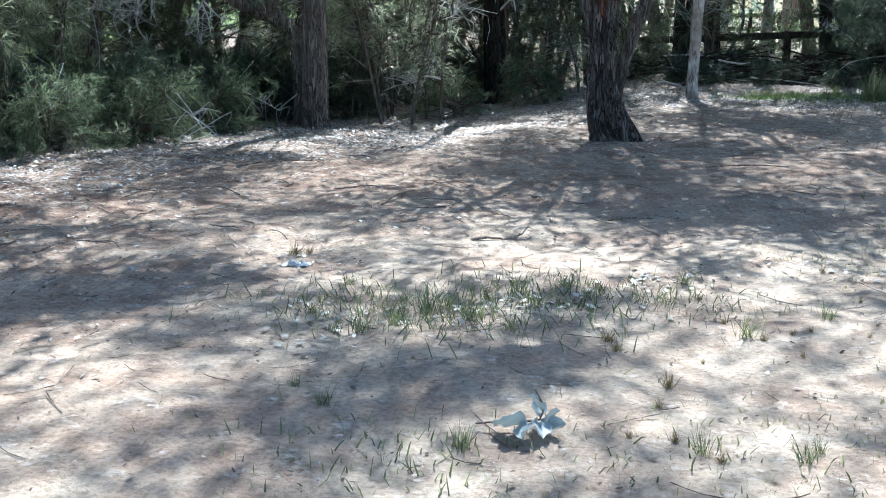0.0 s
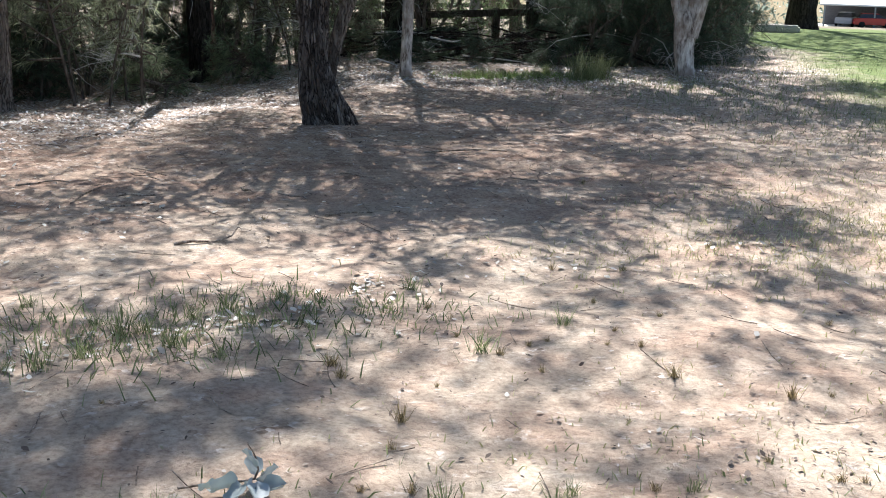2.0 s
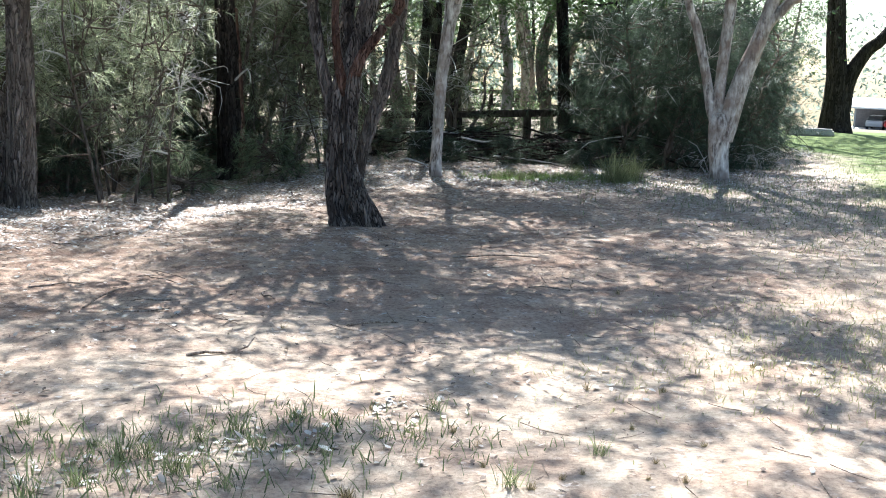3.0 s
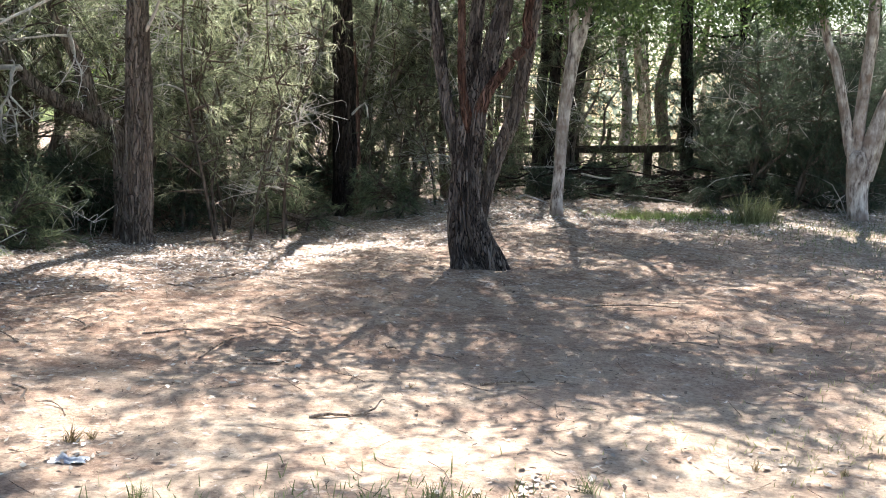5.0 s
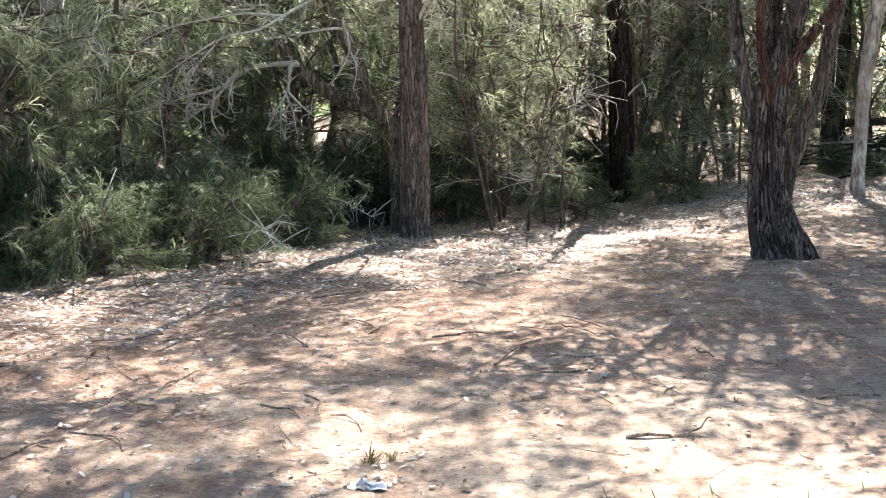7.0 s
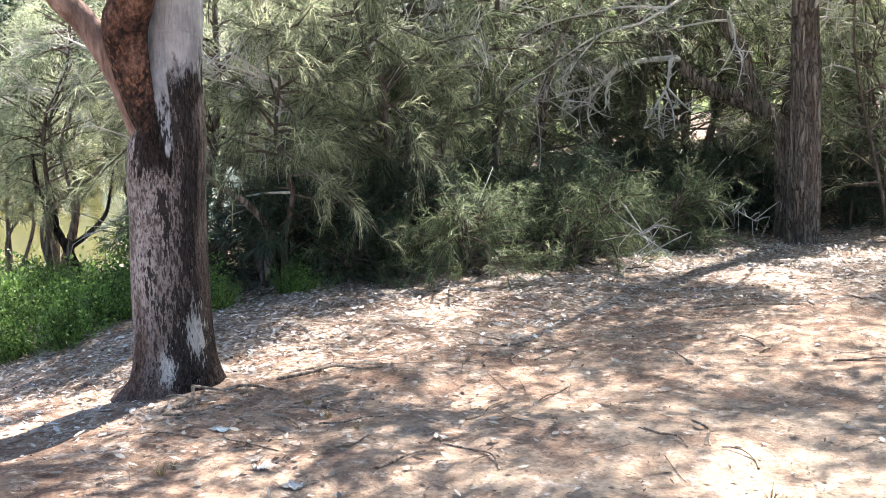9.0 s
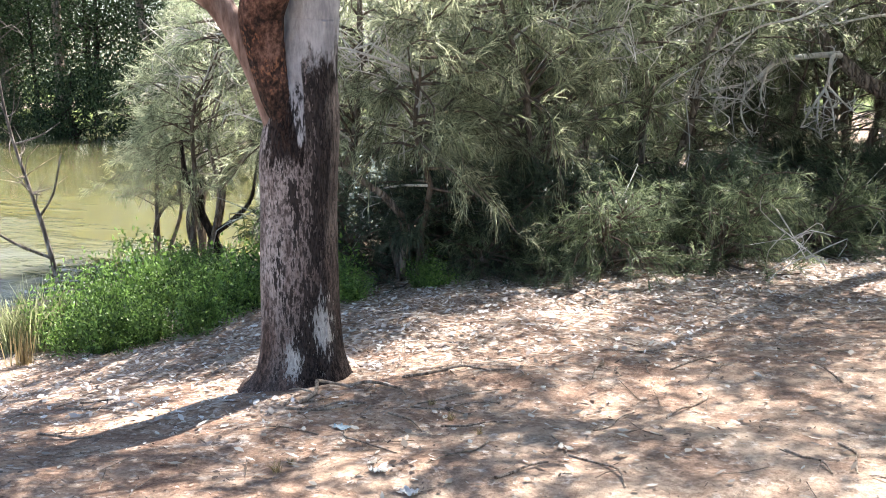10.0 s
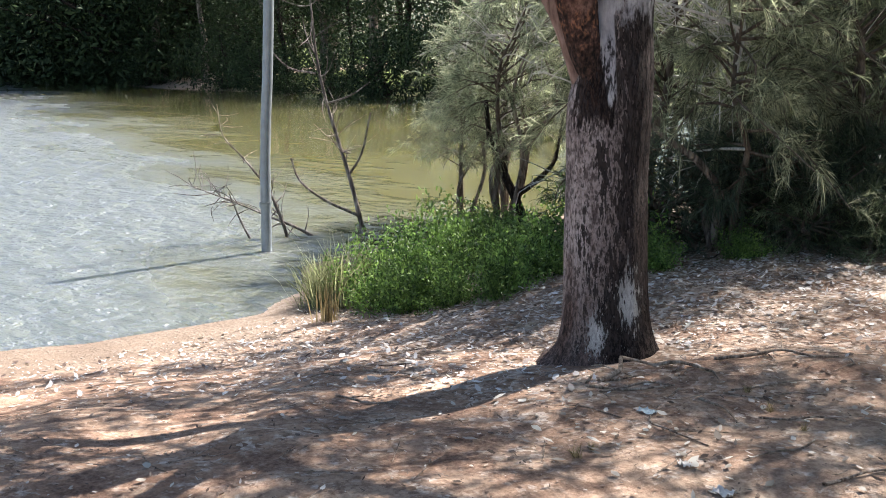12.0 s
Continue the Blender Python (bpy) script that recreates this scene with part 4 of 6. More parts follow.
def scatter(variants, places, seed, size=(0.85, 1.2), label=None):
    """The first variants stand at the first places; the rest are copies."""
    rng = random.Random(seed)
    for k, (x, y) in enumerate(places):
        s = rng.uniform(*size)
        m = Matrix.Translation((x, y, gz(x, y))) @ Matrix.Rotation(rng.uniform(0, 6.28), 4, "Z") @ Matrix.Diagonal((s, s, s * rng.uniform(0.92, 1.1), 1))
        if k < len(variants):
            variants[k].matrix_basis = m
        else:
            copy_thing(variants[k % len(variants)], m)


BUSHY = "bushy grey green sheoak with drooping needles on the bank"


def along_edge(start, stop, gap, back, seed):
    """Places spaced along the foot of the thicket, a given way behind it."""
    rng = random.Random(seed)
    seg = np.linalg.norm(np.diff(EDGE, axis=0), axis=1)
    run = np.concatenate([[0], np.cumsum(seg)])
    out, s = [], start
    while s < stop:
        x, y = np.interp(s, run, EDGE[:, 0]), np.interp(s, run, EDGE[:, 1])
        x2, y2 = np.interp(s + 0.2, run, EDGE[:, 0]), np.interp(s + 0.2, run, EDGE[:, 1])
        d = unit(np.array([x2 - x, y2 - y]))
        k = back + rng.uniform(-0.25, 0.25)
        out.append((float(x - d[1] * k), float(y + d[0] * k)))
        s += gap * rng.uniform(0.8, 1.2)
    return out


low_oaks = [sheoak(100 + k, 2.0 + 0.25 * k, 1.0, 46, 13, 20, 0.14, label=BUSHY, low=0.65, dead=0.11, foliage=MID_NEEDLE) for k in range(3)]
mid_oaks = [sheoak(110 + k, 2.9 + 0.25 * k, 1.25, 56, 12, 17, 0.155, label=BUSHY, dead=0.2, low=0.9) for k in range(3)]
# back row: darker needles stand in for the shade inside the thicket
tall_oaks = [sheoak(120 + k, 3.8 + 0.5 * k, 1.5, 70, 13, 15, 0.2, label="tall sheoak standing back in the thicket, needles coloured as shaded", dead=0.1, low=0.05, foliage=SHADE_NEEDLE) for k in range(2)]


def clear_of_trunks(p):
    """Not in front of the standing trunks, nor in the hollow beneath the leaning sheoak."""
    if -5.7 < p[0] < -3.9 and 10.7 < p[1] < 14.0:
        return False
    for tx, ty in ((-3.55, 13.1), (-1.72, 16.8), (0.05, 11.4), (1.15, 16.3)):
        if abs(p[0] - tx * (p[1] - 0.8) / (ty - 0.8)) < (2.0 if tx == -1.72 else 1.25) and p[1] < ty + 0.7:
            return False
    return True


scatter(low_oaks, [p for p in along_edge(4.5, 14.9, 0.82, 0.75, 3) if clear_of_trunks(p)] + [p for p in along_edge(4.6, 8.6, 1.3, 3.0, 23)], 5)
scatter(mid_oaks, [p for p in along_edge(4.3, 15.6, 1.1, 1.9, 4) if clear_of_trunks(p)] + [(-10.1, 11.2), (-9.2, 11.0), (-8.2, 10.4), (-5.4, 14.6)], 15)
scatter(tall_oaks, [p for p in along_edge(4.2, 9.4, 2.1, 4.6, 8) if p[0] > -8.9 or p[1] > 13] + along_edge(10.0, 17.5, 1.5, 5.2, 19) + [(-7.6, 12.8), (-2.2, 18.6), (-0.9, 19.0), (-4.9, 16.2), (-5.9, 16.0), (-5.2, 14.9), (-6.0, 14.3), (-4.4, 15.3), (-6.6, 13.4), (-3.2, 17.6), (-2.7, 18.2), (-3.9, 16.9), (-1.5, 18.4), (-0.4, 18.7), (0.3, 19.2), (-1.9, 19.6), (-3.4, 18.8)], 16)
scatter([copy_thing(mid_oaks[1], Matrix())], [(-11.1, 10.6), (-10.8, 11.8), (-9.8, 10.7), (-10.5, 10.0), (-11.5, 10.2), (-12.0, 11.2)], 28, (0.85, 1.05))
skirt = [sheoak(130 + k, 0.55, 0.85, 40, 10, 16, 0.13, label="low spreading sheoak regrowth with drooping needles", dead=0.02, low=0.03, foliage=LOW_NEEDLE) for k in range(2)]
scatter(skirt, [(-5.1, 11.3), (-5.5, 11.1), (-4.6, 11.9), (-5.2, 12.1), (-5.0, 13.1), (-5.7, 10.7), (-5.7, 11.8), (-4.75, 12.5), (-2.0, 15.1), (-0.9, 16.4)] + along_edge(4.9, 7.4, 1.0, 0.4, 45), 27, (0.75, 1.15))
saplings = [sheoak(200 + k, 3.0, 0.5, 24, 6, 9, 0.12, foliage=NEEDLE_YELLOW, dead=0.08, low=0.4, name="sheoak_sapling", label="thin upright sheoak sapling in a crowded thicket") for k in range(4)]
scatter(saplings, [(-2.85, 14.3), (-2.6, 14.75), (-2.35, 15.0), (-2.3, 14.55), (-2.75, 15.1), (-3.0, 14.7), (-2.6, 15.6), (-2.9, 15.3), (-0.9, 17.2), (-0.6, 17.0), (-3.3, 14.6), (-0.3, 17.3), (-1.3, 17.6), (-2.45, 14.2), (-1.0, 17.9), (-3.1, 15.6), (-2.7, 16.0), (-0.6, 17.8), (-3.4, 15.2), (-0.1, 17.9), (-2.9, 14.0), (0.2, 18.0), (-3.0, 16.3), (-2.5, 16.8)], 6)
# shade beneath the tree crowns is put into these needles
dark_oaks = [sheoak(300 + k, 2.5, 1.25, 66, 13, 16, 0.18, foliage=SHADED_DARK_NEEDLE, dead=0.03, low=0.1, label="dense sheoak beside a fence, needles coloured as shaded, some dead branches") for k in range(2)]
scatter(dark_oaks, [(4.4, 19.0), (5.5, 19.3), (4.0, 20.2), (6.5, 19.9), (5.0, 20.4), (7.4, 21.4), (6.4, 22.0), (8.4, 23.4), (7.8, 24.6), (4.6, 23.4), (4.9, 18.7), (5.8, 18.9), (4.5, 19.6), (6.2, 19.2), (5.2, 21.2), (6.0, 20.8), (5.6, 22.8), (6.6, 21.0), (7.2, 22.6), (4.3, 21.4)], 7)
# low scrub before the fence, its needle colour darkened for the shade there
low_dark = sheoak(310, 0.6, 0.7, 44, 10, 15, 0.13, foliage=SHADED_DARK_NEEDLE, dead=0.025, low=0.05, name="dark_shrub", label="low scrubby shrub by fence and thicket, needles darkened for shade")
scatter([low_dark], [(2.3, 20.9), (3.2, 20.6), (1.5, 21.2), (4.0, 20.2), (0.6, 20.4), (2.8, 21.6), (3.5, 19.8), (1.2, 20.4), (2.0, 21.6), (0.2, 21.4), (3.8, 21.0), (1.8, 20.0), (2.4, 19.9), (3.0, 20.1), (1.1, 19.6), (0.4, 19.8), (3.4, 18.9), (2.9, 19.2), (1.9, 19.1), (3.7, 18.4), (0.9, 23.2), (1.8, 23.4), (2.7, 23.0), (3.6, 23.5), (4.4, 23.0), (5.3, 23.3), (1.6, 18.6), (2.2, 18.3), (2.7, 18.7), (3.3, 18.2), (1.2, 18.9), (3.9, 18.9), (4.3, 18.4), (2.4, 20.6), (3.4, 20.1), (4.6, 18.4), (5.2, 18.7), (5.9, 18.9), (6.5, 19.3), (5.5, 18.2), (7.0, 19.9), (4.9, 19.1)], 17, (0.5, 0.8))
# copies added to darken the shaded hollows and foot of the thicket
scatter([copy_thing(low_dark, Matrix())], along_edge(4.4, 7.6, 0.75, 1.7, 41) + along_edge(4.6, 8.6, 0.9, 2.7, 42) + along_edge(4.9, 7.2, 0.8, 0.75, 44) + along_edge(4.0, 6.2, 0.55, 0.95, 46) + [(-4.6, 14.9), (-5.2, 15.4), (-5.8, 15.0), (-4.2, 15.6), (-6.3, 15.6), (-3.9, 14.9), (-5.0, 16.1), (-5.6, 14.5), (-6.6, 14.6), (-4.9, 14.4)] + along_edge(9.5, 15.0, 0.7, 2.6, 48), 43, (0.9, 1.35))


def woodland_tree(seed, tall, crown_low, crown_r, leaf, bark, clumps, per, size, name, label):
    rng = np.random.default_rng(seed)
    t = thing(name, (0, 0, 0), label, "tree", "woodland trees")
    lean = rng.normal(0, 0.07, 2) * tall
    sway = rng.normal(0, 0.12, 2)
    line = [(0, 0, -0.3, 0.2), (0, 0, 0.2, 0.15), (lean[0] * 0.12 + sway[0], lean[1] * 0.12, tall * 0.17, 0.125), (lean[0] * 0.3 - sway[0] * 0.6, lean[1] * 0.3 + sway[1], tall * 0.35, 0.1), (lean[0], lean[1], tall * 0.95, 0.03)]
    part("trunk", tube(line, 12, 0.3, ridge=0.04, ridges=4, seed=seed), bark, t, smooth=True)
    g, c = leaf_cloud(rng, (lean[0] * 0.6, lean[1] * 0.6, (tall + crown_low) / 2), (crown_r, crown_r, (tall - crown_low) / 2), clumps, per, size, size * 0.36, 0.5, 0.3)
    part("bough_network", boughs(rng, spline(line, 0.5)[2:, :3], c, 0.03, 2), bark, t, kind="stuff")
    part("crown", g, leaf, t, kind="stuff")
    return t


woods = [woodland_tree(400, 9, 2.0, 2.2, GUM_LEAF, OAK_BARK, 52, 60, 0.15, "woodland_tree", "grey trunked tree in open woodland beyond the fence"),
         woodland_tree(401, 10, 2.2, 2.0, LIGHT_LEAF, PAPERBARK, 46, 60, 0.15, "woodland_tree", "pale trunked tree with light foliage beyond the fence"),
         woodland_tree(402, 8, 1.0, 2.0, GUM_LEAF, DARK_BARK, 50, 60, 0.15, "woodland_tree", "dark leafy tree among the woodland behind the thicket")]
wr = random.Random(9)
wood_places = [(0.9, 25.2), (3.2, 25.9), (5.4, 25.0), (4.4, 27.6), (2.6, 29.4), (0.2, 26), (2.2, 27.5), (4.0, 29), (5.8, 27), (1.2, 31), (-1.5, 25), (-3.5, 25), (-5.5, 24.5), (-7.5, 23.5), (-9.5, 22), (-11, 23), (-8.5, 26), (-6.2, 27), (-3.8, 28), (-1.2, 29), (8.6, 26.5), (9.6, 28.5), (8.0, 29.0), (2.0, 24.2), (5.2, 30.5), (7.2, 28.0)]
wood_places += [(wr.uniform(-14, 18), wr.uniform(32, 62)) for _ in range(26)] + [(wr.uniform(14, 34), wr.uniform(52, 75)) for _ in range(12)]
wood_places = [(x, y) for x, y in wood_places if not (y > 24 and 0.355 < x / y < 0.5 and x > 9)]
scatter(woods, wood_places, 12, (0.8, 1.25))
under = [woodland_tree(420 + k, 1.5, -0.1, 0.9, UNDER_LEAF, TWIG, 26, 40, 0.12, "understorey_shrub", "sparse sunlit yellow green shrub among woodland trunks") for k in range(2)]
scatter(under, [(0.7, 25.4), (2.6, 24.6), (3.5, 27.4), (1.6, 28.6), (4.6, 25.6), (5.9, 29.5), (-1.0, 27.0), (0.0, 31.5), (3.0, 32.5), (7.6, 29.0), (5.0, 33.5), (-3.0, 30.5)], 37, (0.45, 0.95))
backlit = woodland_tree(425, 5.0, 1.2, 1.3, BACKLIT_LEAF, OAK_BARK, 34, 46, 0.14, "backlit_tree", "small tree with bright yellow green sunlit leaves behind the thicket")
scatter([backlit], [(-6.9, 17.2), (-4.75, 17.6), (-7.6, 17.4), (-3.9, 18.6), (-5.6, 18.2)], 39, (0.8, 1.1))
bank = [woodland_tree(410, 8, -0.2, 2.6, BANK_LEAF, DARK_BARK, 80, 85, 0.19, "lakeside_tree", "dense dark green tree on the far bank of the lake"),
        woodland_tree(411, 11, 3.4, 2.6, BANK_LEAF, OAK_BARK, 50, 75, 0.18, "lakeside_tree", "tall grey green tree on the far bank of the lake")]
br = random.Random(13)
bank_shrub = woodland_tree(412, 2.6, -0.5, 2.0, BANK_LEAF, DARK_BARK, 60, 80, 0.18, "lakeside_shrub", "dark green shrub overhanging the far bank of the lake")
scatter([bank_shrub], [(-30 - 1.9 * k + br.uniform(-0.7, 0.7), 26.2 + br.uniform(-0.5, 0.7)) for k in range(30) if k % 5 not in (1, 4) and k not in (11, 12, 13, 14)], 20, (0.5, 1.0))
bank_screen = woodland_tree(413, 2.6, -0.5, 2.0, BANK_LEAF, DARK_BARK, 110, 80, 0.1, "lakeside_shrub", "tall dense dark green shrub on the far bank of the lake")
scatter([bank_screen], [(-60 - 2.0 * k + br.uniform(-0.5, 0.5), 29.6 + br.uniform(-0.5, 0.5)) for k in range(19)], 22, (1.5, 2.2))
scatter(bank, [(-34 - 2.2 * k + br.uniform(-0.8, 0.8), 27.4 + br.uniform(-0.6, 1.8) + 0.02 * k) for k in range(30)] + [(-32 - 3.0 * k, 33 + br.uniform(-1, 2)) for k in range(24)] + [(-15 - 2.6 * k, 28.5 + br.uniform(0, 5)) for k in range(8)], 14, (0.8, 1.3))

# distant woods behind everything
dr = np.random.default_rng(77)
dn = 20000
dx, dy = dr.uniform(-130, 70, dn), dr.uniform(66, 110, dn)
dz = dr.uniform(0, 1, dn) ** 1.2 * (6.0 + 2.5 * np.sin(dx * 0.23) + 1.6 * np.sin(dx * 0.71)) - 1.0 - 3.0 * (dx > 20)
keep = ~((dx / dy > 0.37) & (dx / dy < 0.62))
dx, dy, dz = dx[keep], dy[keep], dz[keep]
dn = len(dx)
bx = dr.uniform(30, 110, 6000)
dx, dy, dz = np.concatenate([dx, bx]), np.concatenate([dy, dr.uniform(136, 150, 6000)]), np.concatenate([dz, dr.uniform(-6, 9, 6000)])
dn = len(dx)
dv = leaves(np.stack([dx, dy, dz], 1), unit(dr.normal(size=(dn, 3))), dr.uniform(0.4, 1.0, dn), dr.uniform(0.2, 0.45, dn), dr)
tagged(new("distant_woods", mesh_of("distant_woods", *dv, HAZY_LEAF)), "green belt of distant trees behind the park, leaves paled for haze", "woods", kind="stuff")


# ---- fence, shelter, pole ----
TIMBER = bark_material("weathered_timber", (0.03, 0.025, 0.02), (0.075, 0.06, 0.05), (0.15, 0.12, 0.1), 0.3, 16.0, 0.5)
GALVANISED = plain_material("galvanised_steel", (0.27, 0.3, 0.33), 0.5, 0.5, 0.15, 12.0, 0.5)
ROOF_SHEET = plain_material("pale_roof_sheet", (0.72, 0.73, 0.74), 0.4, 0.5, 0.06, 2.0)
DARK_WALL = plain_material("dark_wall", (0.13, 0.13, 0.14), 0.8, 0.2)
CONCRETE = plain_material("concrete", (0.5, 0.48, 0.45), 0.85, 0.2, 0.15)
RED_PAINT = plain_material("red_car_paint", (0.5, 0.03, 0.03), 0.25, 0.6, 0.05)
SILVER_PAINT = plain_material("silver_car_paint", (0.55, 0.56, 0.58), 0.3, 0.6, 0.05)
CAR_GLASS = plain_material("car_glass", (0.03, 0.035, 0.04), 0.08, 0.6, 0.05)
TYRE = plain_material("tyre_rubber", (0.02, 0.02, 0.02), 0.8, 0.2)
STONE = plain_material("pale_stone", (0.45, 0.42, 0.38), 0.9, 0.2, 0.3, 5.0)


def beam(a, b, w, h, worn=0.012):
    """A squared timber from a to b, with softened edges."""
    a, b = Vector(a), Vector(b)
    bm = bmesh.new()
    bmesh.ops.create_cube(bm, size=1.0)
    d = b - a
    rot = d.to_track_quat("X", "Z").to_matrix().to_4x4()
    bmesh.ops.transform(bm, matrix=Matrix.Translation((a + b) / 2) @ rot @ Matrix.Diagonal((d.length, w, h, 1)), verts=bm.verts)
    if worn:
        bmesh.ops.bevel(bm, geom=bm.edges[:], offset=worn, segments=2, affect="EDGES")
    return bm


def fence(base, posts, rails, label):
    x, y = base
    z = gz(x, y)
    t = thing("timber_fence", (x, y, z), label, "fence")
    for px, py, top in posts:
        part("post", beam((px - x, py - y, gz(px, py) - z - 0.2), (px - x, py - y, top - z), 0.14, 0.14), TIMBER, t)
    for a, b in rails:
        part("rail", beam([p - q for p, q in zip(a, (x, y, z))], [p - q for p, q in zip(b, (x, y, z))], 0.1, 0.13), TIMBER, t)


fence((2.4, 22.3), [(0.6, 22.45, 0.6), (3.2, 22.28, 0.74), (5.6, 22.1, 0.86)], [((0.3, 22.36, 0.52), (3.3, 22.18, 0.66)), ((3.12, 22.17, 0.655), (5.9, 22.0, 0.79))], "dark weathered post and rail timber fence")
fence((3.0, 38.0), [(0.2, 38, 0.72), (2.6, 38, 0.72), (5.0, 38, 0.72), (7.4, 38, 0.72)], [((0.0, 37.9, 0.62), (7.6, 37.9, 0.62)), ((0.0, 37.9, 0.2), (7.6, 37.9, 0.2))], "thin dark post and rail fence further off")

pole = thing("steel_pole", (-11.62, 7.78, -0.6), "tall grey galvanised steel pole standing in the shallows", "pole")
part("shaft", tube([(0, 0, -0.5, 0.054), (0.03, 0.04, 1.0, 0.054), (0.06, 0.1, 1.8, 0.053), (0.08, 0.15, 2.56, 0.053), (0.08, 0.15, 2.57, 0.05)], 20, 0.4), GALVANISED, pole, smooth=True)
part("collar", tube([(0.015, 0.02, 0.5, 0.061), (0.017, 0.023, 0.56, 0.061)], 20, 0.03), GALVANISED, pole, smooth=True)

# car shelter across the lawn
SH = pose(54.5, 123.5, gz(54.5, 123.5), 0, 0, -23.8)
shelter = thing("car_shelter", SH, "open car shelter with a pale low pitched roof", "shelter")
bm = bmesh.new()
prof = [(-3.2, 2.25), (-3.2, 2.42), (0.0, 3.35), (3.2, 2.42), (3.2, 2.25), (0.0, 3.18)]
rings = [[bm.verts.new((x, y, z)) for y, z in prof] for x in (-2.6, 13.0)]
for k in range(6):
    bm.faces.new((rings[0][k], rings[0][(k + 1) % 6], rings[1][(k + 1) % 6], rings[1][k]))
bm.faces.new(rings[0][::-1])
bm.faces.new(rings[1])
part("roof", bm, ROOF_SHEET, shelter)
for px in (-2.1, 2.9, 7.9, 12.5):
    part("post", beam((px, -2.9, -0.3), (px, -2.9, 2.3), 0.16, 0.16), GALVANISED, shelter)
part("back_wall", beam((-2.3, 2.9, 1.0), (12.8, 2.9, 1.0), 0.15, 2.6, 0.0), DARK_WALL, shelter)
part("slab", beam((-5.0, -1.0, -0.02), (14.0, -1.0, -0.02), 10.0, 0.2, 0.02), CONCRETE, shelter)


def car(at, paint, label):
    t = thing("car", at, label, "car", "parked cars")
    bm = bmesh.new()
    side = [(-2.1, 0.3), (-2.15, 0.7), (-2.0, 0.92), (-0.95, 0.98), (1.3, 0.98), (2.05, 0.85), (2.15, 0.55), (2.1, 0.3)]
    r = [[bm.verts.new((x, y, z)) for x, z in side] for y in (-0.87, 0.87)]
    n = len(side)
    for k in range(n):
        bm.faces.new((r[0][k], r[0][(k + 1) % n], r[1][(k + 1) % n], r[1][k]))
    bm.faces.new(r[0][::-1])
    bm.faces.new(r[1])
    bmesh.ops.recalc_face_normals(bm, faces=bm.faces)
    bmesh.ops.bevel(bm, geom=bm.edges[:], offset=0.06, segments=2, affect="EDGES")
    body = part("body", bm, paint, t)
    bm = bmesh.new()
    for z, x0, x1, w in ((0.97, -1.75, 1.0, 0.8), (1.42, -1.3, 0.35, 0.62)):
        for x, y in ((x0, -w), (x1, -w), (x1, w), (x0, w)):
            bm.verts.new((x, y, z))
    v = list(bm.verts)
    for k in range(4):
        bm.faces.new((v[k], v[(k + 1) % 4], v[4 + (k + 1) % 4], v[4 + k]))
    part("glasshouse", bm, CAR_GLASS, t)
    part("roof", beam((-1.35, 0, 1.44), (0.4, 0, 1.44), 1.3, 0.06, 0.02), paint, t)
    for x in (-1.3, 1.3):
        for y in (-0.82, 0.82):
            wheel = part("wheel", tube([(x, y - 0.1, 0.31, 0.3), (x, y - 0.09, 0.31, 0.32), (x, y + 0.09, 0.31, 0.32), (x, y + 0.1, 0.31, 0.3)], 20, 0.2), TYRE, t)


car(SH @ pose(2.9, -2.2, 0.1, 0, 0, 8), RED_PAINT, "red parked car under an open shelter")
car(SH @ pose(0.2, -0.2, 0.1, 0, 0, 80), SILVER_PAINT, "pale silver car parked behind a red one")

slab = thing("stone_slab", (11.3, 29.4, gz(11.3, 29.4)), "pale flat stone slab lying on the lawn", "stone")
part("block", beam((-0.5, 0.1, 0.08), (0.6, -0.25, 0.08), 0.5, 0.2, 0.05), STONE, slab)


# ---- dead saplings and branches by the water ----
def branched(name, at, label, category, stems, material, sides=8):
    t = thing(name, at, label, category)
    for k, (pname, pts) in enumerate(stems):
        part(pname, tube([(x, y, z - at[2], r) for x, y, z, r in pts], sides, 0.08, lump=0.05, seed=k), material, t, smooth=True)
    return t


def side_twigs(line, count, length, seed):
    rng = np.random.default_rng(seed)
    p = spline(line, 0.1)
    out = []
    for k in range(count):
        q = p[rng.integers(len(p) // 4, len(p))]
        d = unit(rng.normal(0, 1, 3) + np.array([0, 0, 0.6]))
        m = q[:3] + d * length * 0.5
        e = m + unit(d + rng.normal(0, 0.5, 3)) * length * rng.uniform(0.3, 0.7)
        out.append(("twig", [(*q[:3], min(q[3] * 0.5, 0.008)), (*m, 0.005), (*e, 0.0025)]))
    return out


main = [(0.01, 0.01, -0.62, 0.029), (-0.06, -0.1, 0.04, 0.024), (-0.13, -0.21, 0.54, 0.02), (-0.19, -0.3, 0.97, 0.017), (-0.22, -0.36, 1.39, 0.013), (-0.24, -0.39, 1.93, 0.01), (-0.3, -0.4, 2.6, 0.006)]
branched("bare_sapling", (-11.84, 9.12, -0.6), "bare dead sapling leaning over the lake edge", "sapling", [
    ("stem", main),
    ("branch", [(-0.01, -0.01, -0.37, 0.018), (-0.21, -0.34, -0.17, 0.015), (-0.35, -0.57, 0.06, 0.012), (-0.39, -0.64, 0.31, 0.009)]),
    ("branch", [(-0.07, -0.11, 0.1, 0.015), (0.01, 0.02, 0.34, 0.012), (0.07, 0.11, 0.77, 0.009)]),
    ("branch", [(-0.23, -0.37, 1.21, 0.012), (-0.38, -0.62, 1.28, 0.009), (-0.49, -0.82, 1.53, 0.006)]),
    ("branch", [(-0.18, -0.29, 0.88, 0.012), (-0.04, -0.07, 0.96, 0.009), (0.1, 0.1, 1.1, 0.005)]),
] + side_twigs(main, 40, 0.42, 3), GREY_TWIG)
